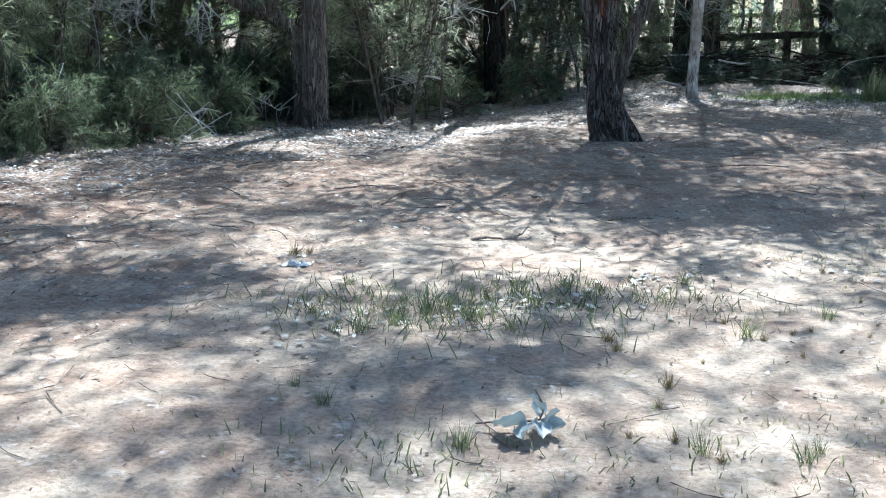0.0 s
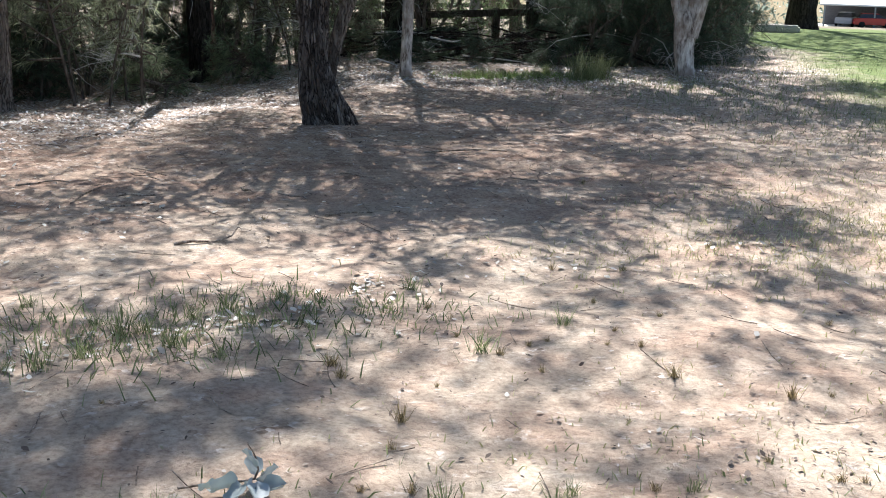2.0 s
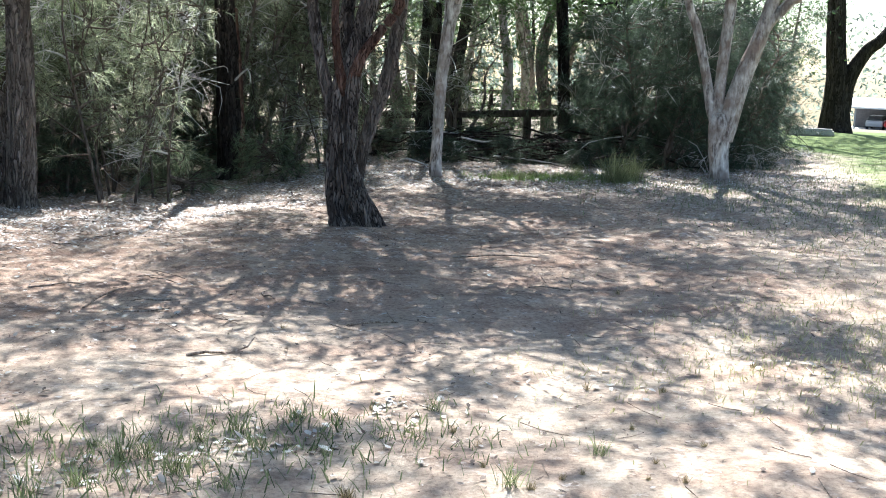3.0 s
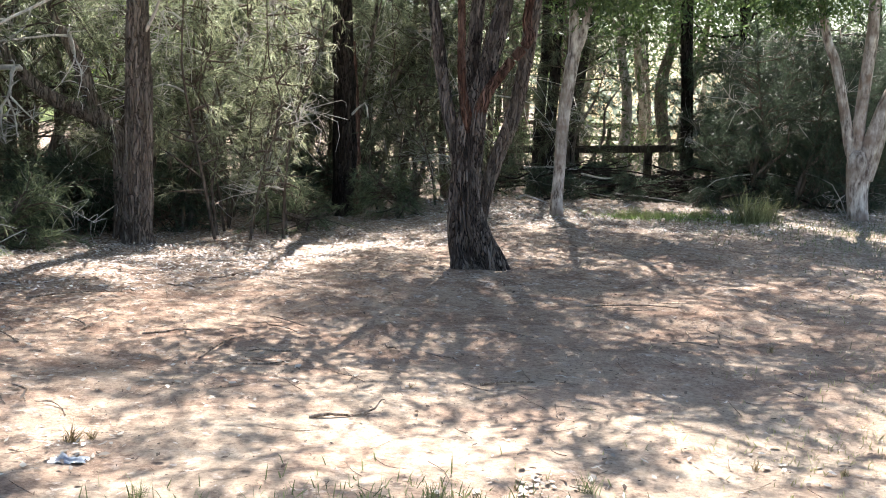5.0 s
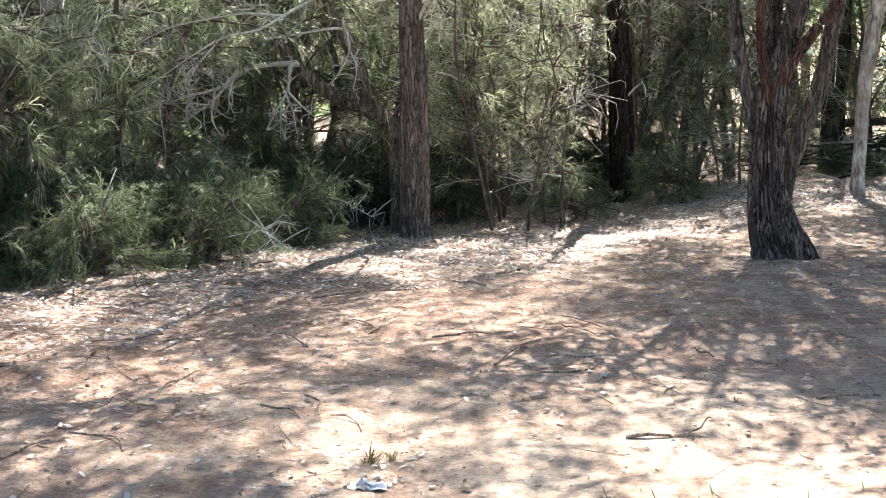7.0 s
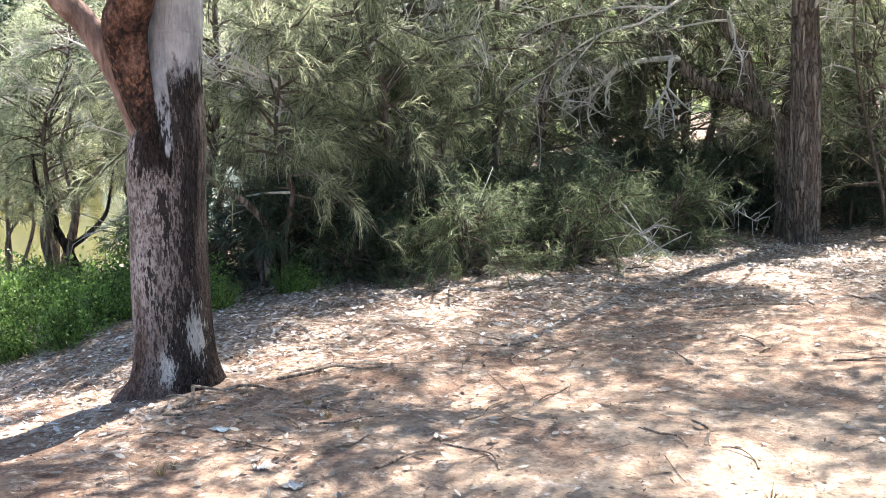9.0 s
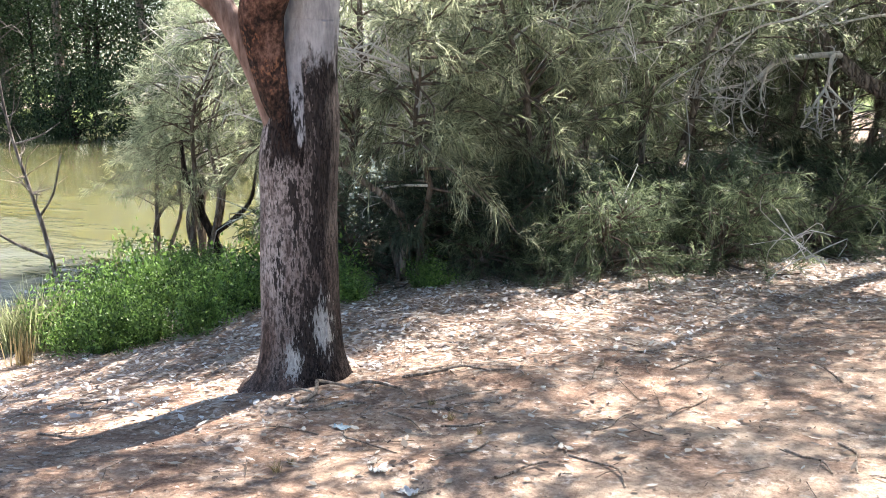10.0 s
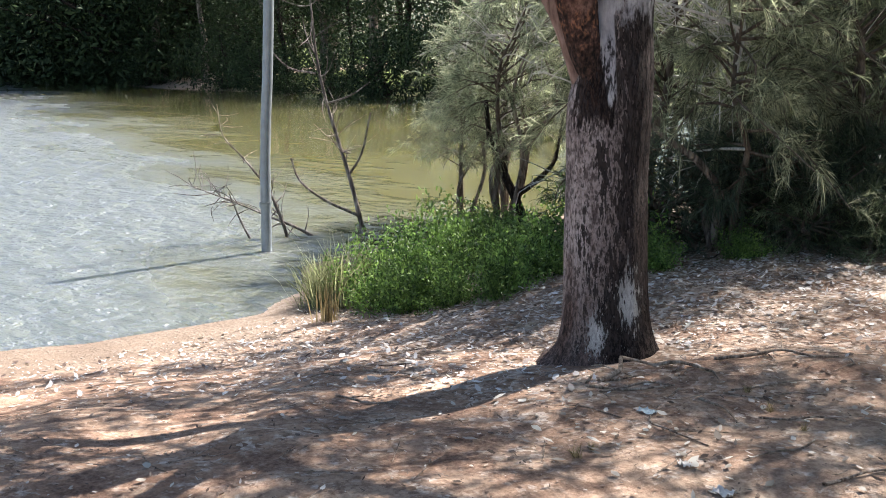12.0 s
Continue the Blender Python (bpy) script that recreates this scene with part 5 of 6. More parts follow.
low1 = [(-0.13, -0.2, -0.68, 0.024), (-0.27, -0.44, -0.58, 0.02), (-0.39, -0.65, -0.44, 0.016), (-0.51, -0.86, -0.33, 0.012), (-0.67, -1.17, -0.16, 0.009), (-0.87, -1.59, 0.05, 0.006)]
branched("fallen_branch", (-11.84, 9.12, -0.7), "pale leafless fallen branch reaching over the water", "branch", [("stem", low1)] + side_twigs(low1, 34, 0.36, 5), GREY_TWIG)
low2 = [(-0.39, -0.65, -0.85, 0.022), (-0.46, -0.78, -0.3, 0.018), (-0.53, -0.89, 0.01, 0.015), (-0.63, -1.09, 0.33, 0.012), (-0.72, -1.27, 0.58, 0.009), (-0.74, -1.31, 0.92, 0.005)]
branched("bare_sapling", (-11.84, 9.12, -0.75), "thin bare upright branch rooted in the shallows", "sapling", [("stem", low2), ("branch", [(-0.56, -0.96, -0.8, 0.015), (-0.65, -1.13, -0.41, 0.012), (-0.71, -1.25, -0.03, 0.007)])] + side_twigs(low2, 16, 0.3, 8), GREY_TWIG)
branched("forked_shrub", (-10.4, 10.1, -0.6), "dark forked leggy shrub at the water's edge", "shrub", [
    ("stem", [(0.1, 0.1, -0.75, 0.06), (0.06, 0.07, -0.43, 0.054), (0.01, 0.01, -0.16, 0.048), (-0.06, -0.07, 0.09, 0.042), (-0.11, -0.13, 0.33, 0.036), (-0.16, -0.19, 0.49, 0.03), (-0.2, -0.2, 0.9, 0.02)]),
    ("branch", [(-0.01, -0.01, -0.12, 0.036), (0.13, 0.15, 0.02, 0.03), (0.26, 0.29, 0.2, 0.024), (0.3, 0.34, 0.37, 0.018), (0.35, 0.4, 0.8, 0.01)]),
    ("branch", [(-0.06, -0.07, 0.15, 0.027), (-0.07, -0.08, 0.39, 0.024), (-0.09, -0.11, 0.6, 0.016)]),
], DARK_BARK, 10)


# bleached dead spray hanging from the leaning sheoak, and more in the thicket
def dead_spray(at, reach, count, seed):
    rng = np.random.default_rng(seed)
    t = thing("dead_spray", at, "bleached grey spray of dead twigs hanging in the thicket", "branch", "dead sprays")
    for k in range(count):
        d = unit(np.array([-0.8, -0.3, 0.0]) + rng.normal(0, 0.5, 3))
        a = d * reach * rng.uniform(0.4, 0.7) + np.array([0, 0, 0.12])
        b = a + unit(d + np.array([0, 0, -0.35]) + rng.normal(0, 0.4, 3)) * reach * 0.4
        c = b + unit(np.array([0, 0, -0.8]) + rng.normal(0, 0.6, 3)) * reach * 0.22
        limb = [(0, 0, 0, 0.01), (*(a * 0.5 + np.array([0, 0, 0.1])), 0.009), (*a, 0.007), (*b, 0.004), (*c, 0.002)]
        bough = part("bough", tube(limb, 6, 0.08, lump=0.05, seed=k), DEAD_TWIG, t, smooth=True)
        twigs = [tube(p, 4, 0.12) for _, p in side_twigs(limb, 30, reach * 0.24, seed + k)]
        part("twiggery", joined(twigs), DEAD_TWIG, bough, kind="stuff")


dead_spray((-5.45, 12.5, 1.5), 0.6, 4, 2)


def bleached_limb(at, lines, label, seed):
    """A bare limb: its boughs given as (radius, points from the limb's root), each with fine twigs."""
    t = thing("dead_limb", at, label, "branch", "dead sprays")
    for k, (radius, pts) in enumerate(lines):
        n = len(pts)
        line = [(*p, radius * (1 - 0.7 * i / (n - 1))) for i, p in enumerate(pts)]
        bough = part("bough", tube(line, 8, 0.05, lump=0.07, seed=seed + k), DEAD_TWIG, t, smooth=True)
        twigs = [tube(p, 4, 0.1) for _, p in side_twigs(line, 12, 0.17, seed + k)]
        part("twiggery", joined(twigs), DEAD_TWIG, bough, kind="stuff")


bleached_limb((-5.0, 13.65, 1.66), [
    (0.03, [(0, 0, 0), (0.06, -0.37, -0.02), (0.05, -0.41, -0.21), (0.01, -0.44, -0.35)]),
    (0.016, [(0.02, -0.43, -0.32), (-0.08, -0.49, -0.5), (-0.17, -0.54, -0.69)]),
    (0.016, [(0.02, -0.43, -0.32), (0.1, -0.44, -0.5), (0.14, -0.47, -0.72)]),
    (0.013, [(0.05, -0.42, -0.3), (0.21, -0.41, -0.46), (0.35, -0.39, -0.58)]),
    (0.012, [(-0.03, -0.46, -0.42), (-0.02, -0.5, -0.62), (0.03, -0.5, -0.8)]),
], "bleached bare limb hanging from a leaning sheoak", 60)
bleached_limb((-5.0, 13.62, 1.68), [
    (0.032, [(0, 0, 0), (-0.25, -0.4, -0.03), (-0.48, -0.49, -0.1), (-0.68, -0.56, -0.26), (-1.08, -0.68, -0.35)]),
    (0.02, [(-0.48, -0.49, -0.1), (-0.7, -0.58, -0.35), (-0.98, -0.69, -0.59)]),
    (0.015, [(-0.53, -0.52, -0.18), (-0.57, -0.55, -0.38), (-0.52, -0.56, -0.52)]),
    (0.016, [(-0.72, -0.57, -0.28), (-0.74, -0.62, -0.58), (-0.61, -0.63, -0.81)]),
    (0.014, [(-0.3, -0.42, -0.04), (-0.42, -0.6, 0.06), (-0.7, -0.8, -0.06), (-0.95, -0.9, -0.2)]),
    (0.014, [(-0.9, -0.63, -0.31), (-1.0, -0.7, -0.5), (-0.93, -0.72, -0.72)]),
], "bleached bare limb reaching out low from a leaning sheoak", 70)
bleached_limb((-4.22, 13.6, 2.07), [
    (0.02, [(-0.26, 0.33, -0.3), (-0.25, 0.1, -0.06), (-0.18, -0.12, 0.01), (-0.11, -0.15, -0.27), (-0.23, -0.22, -0.54)]),
    (0.016, [(-0.24, 0.05, -0.04), (-0.35, -0.12, -0.04), (-0.52, -0.22, -0.07), (-0.99, -0.34, -0.14), (-1.22, -0.39, -0.08)]),
    (0.011, [(-0.12, -0.15, -0.25), (-0.02, -0.2, -0.45), (-0.06, -0.22, -0.7)]),
], "pale dead limb curving down between sheoak trunks", 80)
bleached_limb((-4.47, 12.3, 2.2), [
    (0.018, [(0.87, 0.75, 0.45), (0.45, 0.4, 0.3), (0, 0, 0), (-0.25, -0.37, -0.21), (-0.61, -0.48, -0.3), (-1.07, -0.63, -0.59), (-1.47, -0.78, -0.89)]),
    (0.012, [(-0.1, -0.15, -0.08), (-0.4, -0.35, -0.06), (-0.67, -0.46, -0.1), (-1.09, -0.58, -0.19), (-1.49, -0.71, -0.41)]),
    (0.009, [(-0.61, -0.48, -0.3), (-0.8, -0.6, -0.55), (-0.95, -0.66, -0.85)]),
], "long thin grey dead branches crossing the thicket", 90)


# ---- weeds, tussocks, grass ----
def leafy_weed(seed, tall, spread):
    rng = np.random.default_rng(seed)
    t = thing("leafy_weed", (0, 0, 0), "bright green leafy weed clump at the water's edge", "weed", "weeds by the water")
    stems, at = [], []
    for k in range(46):
        a = rng.uniform(0, 6.28)
        r = spread * rng.uniform(0, 1) ** 0.6
        top = np.array([math.cos(a) * r * 1.2, math.sin(a) * r * 1.2, tall * rng.uniform(0.35, 1.2) * (1.1 - 0.5 * r / spread)])
        foot = np.array([math.cos(a) * r * 0.6, math.sin(a) * r * 0.6, -0.05])
        stems.append(tube([(*foot, 0.006), (*((foot + top) / 2 + rng.normal(0, 0.03, 3)), 0.005), (*top, 0.002)], 4, 0.2))
        u = rng.uniform(0.1, 1.08, (76, 1))
        at.append(foot + (top - foot) * u + rng.normal(0, 0.05, (76, 3)))
    at = np.concatenate(at)
    n = len(at)
    part("stalk_mass", joined(stems), WEED_LEAF, t, kind="stuff")
    part("leafage", leaves(at, unit(rng.normal(size=(n, 3)) + np.array([0, 0, 0.35])), 0.034 * rng.uniform(0.5, 1.6, n), 0.018 * rng.uniform(0.6, 1.4, n), rng), WEED_LEAF, t, kind="stuff")
    return t


weeds = [leafy_weed(500 + k, 0.43, 0.4) for k in range(4)]
scatter(weeds, [(-8.3, 7.05), (-7.95, 7.0), (-8.65, 7.3), (-8.45, 7.4), (-8.0, 7.25), (-7.6, 7.15), (-8.9, 8.0), (-8.4, 8.2), (-7.8, 7.8), (-7.2, 7.3), (-9.4, 8.6), (-8.9, 8.8), (-9.9, 8.9), (-9.6, 9.4), (-7.4, 8.3), (-10.2, 9.5), (-6.95, 7.75), (-8.3, 7.75), (-7.3, 7.7), (-6.5, 8.0), (-6.2, 8.6)], 21, (0.62, 1.15))


def tuft(seed, material, count, label, name="grass_tuft", splay=0.55, width=0.006):
    """A tuft of grass about 0.15 m tall."""
    rng = np.random.default_rng(seed)
    t = thing(name, (0, 0, 0), label, "grass", "grass tufts")
    base = np.column_stack([rng.normal(0, 0.02, (count, 2)), np.full(count, -0.01)])
    way = unit(np.column_stack([rng.normal(0, splay, (count, 2)), np.ones(count)]))
    part("sward", blades(base, way, 0.15 * rng.uniform(0.4, 1.15, count), width * rng.uniform(0.6, 1.2, count), rng.uniform(0, 0.3, count), rng), material, t, kind="stuff")
    return t


green_tufts = [tuft(600 + k, GRASS_BLADE, 44, "small green grass tuft growing from bare sand", splay=0.34, width=0.0036) for k in range(3)]
dry_tufts = [tuft(610 + k, DRY_BLADE, 46, "small straw coloured grass tuft on bare sand", splay=0.36, width=0.0058) for k in range(3)]
TUFTS_SHADE = [(-1.26, 5.04, 0.1), (-0.78, 4.6, 0.16), (-1.01, 4.12, 0.17), (-1.14, 4.14, 0.15), (-0.88, 4.3, 0.12), (-0.69, 4.64, 0.12), (-0.33, 4.3, 0.17), (-0.35, 4.93, 0.13), (-0.24, 4.69, 0.1), (0.03, 4.67, 0.1),
               (-0.37, 2.9, 0.12), (-0.95, 3.21, 0.1), (-1.12, 3.41, 0.12), (0.75, 4.35, 0.16), (1.16, 4.73, 0.12), (0.86, 2.98, 0.13), (0.46, 2.96, 0.11), (0.8, 2.9, 0.1), (1.25, 2.99, 0.12), (0.52, 5.36, 0.12), (-0.55, 4.45, 0.15), (-0.9, 4.75, 0.14), (-0.5, 4.85, 0.12), (-0.1, 5.1, 0.12), (-1.3, 4.4, 0.18)]
TUFTS_OPEN = [(0.12, 4.2, 0.08), (0.16, 4.08, 0.07), (0.37, 3.62, 0.1), (0.32, 3.35, 0.09), (0.21, 3.04, 0.09), (0.37, 3.05, 0.09), (-0.7, 3.76, 0.05), (0.22, 5.34, 0.08), (0.57, 5.05, 0.08), (0.67, 4.89, 0.07), (0.66, 4.56, 0.08), (0.82, 4.33, 0.09), (0.96, 4.44, 0.08), (1.05, 4.5, 0.08), (1.39, 5.13, 0.07), (1.37, 4.6, 0.07)]
TUFTS_SUN = [(1.3, 4.43, 0.07), (1.44, 4.41, 0.08), (0.97, 4.16, 0.08), (0.53, 4.02, 0.06), (1.48, 4.04, 0.13), (1.65, 4.88, 0.08), (1.2, 3.64, 0.06), (0.52, 2.89, 0.08), (1.13, 3.02, 0.09), (1.55, 3.18, 0.08), (1.87, 3.79, 0.13), (2.04, 3.82, 0.07), (1.83, 3.06, 0.08), (1.75, 3.06, 0.08), (2.44, 4.79, 0.09), (1.69, 5.75, 0.11), (1.31, 5.8, 0.09),
             (-4.06, 5.01, 0.14), (-3.66, 5.83, 0.1), (-3.92, 5.96, 0.09), (-4.16, 6.12, 0.09), (-4.08, 5.11, 0.1), (-1.77, 5.78, 0.16), (-1.7, 5.84, 0.13), (-0.3, 6.9, 0.1), (2.0, 8.3, 0.1), (2.3, 6.2, 0.1)]


def place_tufts(variants, rows, seed):
    rng = random.Random(seed)
    for k, (x, y, h) in enumerate(rows):
        s = h / 0.15
        m = Matrix.Translation((x, y, gz(x, y))) @ Matrix.Rotation(rng.uniform(0, 6.28), 4, "Z") @ Matrix.Diagonal((s, s, s, 1))
        if k < len(variants):
            variants[k].matrix_basis = m
        else:
            copy_thing(variants[k % len(variants)], m)


place_tufts(green_tufts, TUFTS_SHADE, 31)
place_tufts(dry_tufts, TUFTS_OPEN + TUFTS_SUN, 32)

reed = tuft(620, DRY_BLADE, 60, "straw coloured tussock at the edge of the lake", "tussock", 0.07, 0.003)
green_tussock = tuft(621, TUSSOCK_BLADE, 230, "fresh green tussock of long grass", "tussock", 0.36, 0.002)
place_tufts([reed], [(-8.28, 6.52, 0.36)], 33)
place_tufts([green_tussock], [(3.75, 16.1, 0.36), (3.62, 16.2, 0.24), (2.0, 16.2, 0.08), (2.2, 16.4, 0.1), (2.5, 16.25, 0.08), (3.0, 16.4, 0.09), (3.9, 16.3, 0.2), (3.2, 16.7, 0.1), (2.3, 16.0, 0.08), (-8.95, 6.85, 0.24), (-8.8, 6.95, 0.28), (-9.1, 6.95, 0.2)], 34)


STRAW = leaf_material("straw_blades", (0.3, 0.27, 0.12), (0.52, 0.47, 0.27), 0.3, 0.3)


# loose short grass: the green patch under the leaves and the lawn to the right
def lawn():
    rng = np.random.default_rng(88)
    sets = []
    for n, cx, cy, sx, sy, h in ((850, -0.75, 4.55, 0.5, 0.28, 0.1), (600, 0.05, 4.95, 0.42, 0.2, 0.08), (110, 0.5, 2.8, 0.5, 0.25, 0.06), (110, 1.1, 2.85, 0.5, 0.25, 0.06), (200, -0.55, 2.75, 0.4, 0.2, 0.07), (3500, 6.2, 13.0, 1.3, 2.2, 0.1), (2600, 7.5, 18, 1.6, 3.0, 0.12), (700, 4.3, 15.2, 0.9, 0.9, 0.12), (200, 3.2, 16.6, 0.4, 0.3, 0.1)):
        sets.append(np.column_stack([rng.normal(cx, sx, n), rng.normal(cy, sy, n), h * rng.uniform(0.4, 1.2, n)]))
    fresh = [np.column_stack([rng.normal(cx, sx, n), rng.normal(cy, sy, n), h * rng.uniform(0.4, 1.2, n)]) for n, cx, cy, sx, sy, h in ((1400, 2.35, 16.3, 0.35, 0.28, 0.1), (800, 3.1, 16.5, 0.4, 0.3, 0.1))]
    lawn_of("fresh_grass", fresh, FRESH_BLADE, "fresh bright green grass patch near a timber fence", rng)
    lawn_of("grass", sets, GRASS_BLADE, "thin patchy green grass on dry ground", rng)
    sets = []
    for n, cx, cy, sx, sy, h in ((3200, 3.5, 6.6, 0.7, 0.9, 0.06), (900, 2.3, 6.0, 0.7, 0.4, 0.05), (700, 1.6, 3.3, 0.8, 0.5, 0.04), (900, 4.5, 9.5, 0.8, 1.5, 0.06)):
        sets.append(np.column_stack([rng.normal(cx, sx, n), rng.normal(cy, sy, n), h * rng.uniform(0.4, 1.2, n)]))
    lawn_of("dry_grass", sets, STRAW, "short straw yellow grass in full sun", rng)


def lawn_of(name, sets, material, label, rng):
    p = np.concatenate(sets)
    n = len(p)
    base = np.column_stack([p[:, :2], height(p[:, 0], p[:, 1]) - 0.005])
    way = unit(np.column_stack([rng.normal(0, 0.45, (n, 2)), np.ones(n)]))
    g = blades(base, way, p[:, 2], 0.005 * rng.uniform(0.7, 1.5, n), rng.uniform(0, 0.3, n), rng)
    tagged(new(name, mesh_of(name, *g, material)), label, "grass", kind="stuff")


lawn()


# ---- fallen leaves, twigs, sticks ----
def flat_leaves(x, y, length, width, tilt, rng, lift=0.004):
    n = len(x)
    a = rng.uniform(0, 6.28, n)
    way = unit(np.column_stack([np.cos(a), np.sin(a), rng.normal(0, tilt, n)]))
    side = unit(np.column_stack([-np.sin(a), np.cos(a), rng.normal(0, tilt, n)]))
    at = np.column_stack([x, y, height(x, y) + lift + np.abs(way[:, 2]) * length * 0.5])
    up = np.array([0, 0, 1.0])
    L, W = length[:, None], width[:, None]
    curl = rng.uniform(0.0, 0.35, (n, 1))
    v = np.stack([at - way * L / 2 + up * L * curl * 0.3, at - way * L * 0.12 + side * W / 2 + up * W * 0.15, at + way * L * 0.22 + side * W * 0.4 + up * W * 0.12, at + way * L / 2 + up * L * curl * 0.4,
                  at + way * L * 0.22 - side * W * 0.4 + up * W * 0.12, at - way * L * 0.12 - side * W / 2 + up * W * 0.15], 1).reshape(-1, 3)
    k = np.arange(n)[:, None] * 6
    f = np.stack([k + [0, 1, 5, 5], k + [1, 2, 4, 5], k + [2, 3, 4, 4]], 1).reshape(-1, 4)
    tri = np.concatenate([f[0::3][:, :3], f[1::3][:, [0, 1, 2]], f[1::3][:, [0, 2, 3]], f[2::3][:, :3]])
    return v, tri


def leaf_litter():
    rng = np.random.default_rng(99)
    n = 300000
    x, y = rng.uniform(-9.5, 8.0, n), rng.uniform(2.0, 18.5, n)
    e = edge_distance(x, y)
    patchy = 0.5 + 0.5 * wobble(x, y, 1.9, 3.3)
    dens = 0.07 + 0.2 * patchy ** 3 + 1.0 * np.exp(-np.abs(e - 0.6) / 1.2) + 0.22 * smooth01((y - 8.5) / 3) * smooth01((9 - np.abs(x)) / 6)
    dens = np.where(e < -1.6, 0.12, dens)
    dens = dens * (1 - 0.65 * smooth01((6.9 - y) / 0.7) * smooth01((-5.3 - x) / 0.8))
    gum_d = np.hypot(x + 5.0, y - 6.2)
    dens = dens + 0.16 * np.exp(-gum_d / 2.4)
    keep = (rng.uniform(0, 1, n) < dens) & (x > shore_x(y) + 0.5) & (gum_d > 0.32)
    x, y, e = x[keep], y[keep], e[keep]
    near = e < 2.3 + 0.6 * wobble(x, y, 1.3, 1.1)
    for name, pick, mat, size, label in (("leaf_litter", near, DEAD_LEAF, 0.033, "bleached dry leaves banked along the foot of the thicket"), ("leaf_crumbs", ~near, BROWN_LEAF, 0.021, "small brown dry leaves scattered over open ground")):
        m = int(pick.sum())
        long = size * np.clip(np.exp(rng.normal(-0.15, 0.45, m)), 0.3, 1.9)
        g = flat_leaves(x[pick], y[pick], long, long * rng.uniform(0.1, 0.62, m), 0.24, rng)
        tagged(new(name, mesh_of(name, *g, mat)), label, "leaf litter", kind="stuff")


leaf_litter()


def broad_leaves():
    """Larger curled leaves lying in drifts."""
    rng = np.random.default_rng(101)
    xs, ys = [], []
    for cx, cy, n, s in ((-1.22, 4.04, 40, 0.14), (-1.18, 4.41, 40, 0.14), (-0.76, 4.51, 36, 0.16), (-0.41, 4.7, 32, 0.16), (-0.14, 4.89, 32, 0.15), (0.23, 5.31, 36, 0.13), (0.41, 5.44, 22, 0.12), (0.02, 4.72, 14, 0.15), (1.5, 5.87, 16, 0.2), (2.55, 6.14, 22, 0.2), (0.97, 5.71, 14, 0.2), (-1.7, 5.7, 20, 0.2), (-2.4, 6.3, 16, 0.3), (-3.55, 5.15, 14, 0.15), (-4.3, 5.6, 14, 0.3), (-1.2, 6.9, 24, 0.3)):
        xs.append(rng.normal(cx, s, n))
        ys.append(rng.normal(cy, s * 0.8, n))
    for cx, cy, n, s in ((-4.1, 5.35, 44, 0.3), (-3.5, 6.2, 44, 0.4), (-4.4, 6.9, 44, 0.5), (-3.0, 5.6, 34, 0.35), (-5.3, 5.3, 30, 0.4), (-2.6, 6.9, 44, 0.5), (-3.6, 7.7, 50, 0.5), (-6.2, 6.0, 26, 0.5), (-1.5, 7.3, 40, 0.5), (-2.3, 8.3, 40, 0.6), (-1.8, 5.55, 26, 0.22)):
        xs.append(rng.normal(cx, s, n))
        ys.append(rng.normal(cy, s * 0.7, n))
    xs.append(rng.uniform(-6.5, 3.0, 80))
    ys.append(rng.uniform(2.6, 9.0, 80))
    x, y = np.concatenate(xs), np.concatenate(ys)
    n = len(x)
    g = flat_leaves(x, y, 0.05 * rng.uniform(0.35, 1.35, n), 0.024 * rng.uniform(0.35, 1.4, n), 0.2, rng, 0.006)
    tagged(new("broad_dead_leaves", mesh_of("broad_dead_leaves", *g, PALE_LEAF)), "broad pale curled dead leaves lying in drifts", "leaf litter", kind="stuff")


PALE_LEAF = leaf_material("pale_dead_leaf", (0.2, 0.15, 0.12), (0.56, 0.5, 0.45), 0.1, 0.3)
broad_leaves()


def fallen_twigs():
    rng = np.random.default_rng(103)
    out = []
    while len(out) < 900:
        x, y = rng.uniform(-8, 5), rng.uniform(2.5, 16)
        if x < shore_x(y) + 0.8 or math.hypot(x + 5.1, y - 6.25) < 0.4:
            continue
        a, l = rng.uniform(0, 3.14), rng.uniform(0.06, 0.28)
        bend = rng.normal(0, 0.15)
        pts = []
        for u in (-0.5, 0.0, 0.5):
            px, py = x + math.cos(a) * l * u - math.sin(a) * l * bend * (0.25 - u * u), y + math.sin(a) * l * u + math.cos(a) * l * bend * (0.25 - u * u)
            pts.append((px, py, gz(px, py) + 0.005 + 0.01 * (u == 0.5), 0.0022))
        out.append(tube(pts, 3, 0.2))
    tagged(new("fallen_twigs", mesh_of("fallen_twigs", *joined(out), STICK)), "thin dry twigs scattered over the ground", "twigs", kind="stuff")


fallen_twigs()


def stick(points, radius, label, side=()):
    """A fallen stick that lies along points of the ground (x, y, lift)."""
    x0, y0 = points[0][:2]
    z0, radius = gz(x0, y0), radius * 0.65
    t = thing("fallen_stick", (x0, y0, z0), label, "stick", "fallen sticks")
    n = len(points)
    line = [(x - x0, y - y0, gz(x, y) - z0 + radius * 0.7 + lift, radius * (1 - 0.5 * k / (n - 1))) for k, (x, y, lift) in enumerate(points)]
    part("stem", tube(line, 10, 0.04, lump=0.06, seed=int(abs(x0) * 100)), STICK, t, smooth=True)
    for k, (i, dx, dy, dz) in enumerate(side):
        p = line[i]
        part("side_branch", tube([(*p[:3], radius * 0.5), (p[0] + dx * 0.6, p[1] + dy * 0.6, p[2] + dz, radius * 0.35), (p[0] + dx, p[1] + dy, p[2] + dz * 0.6, radius * 0.2)], 8, 0.04), STICK, t, smooth=True)


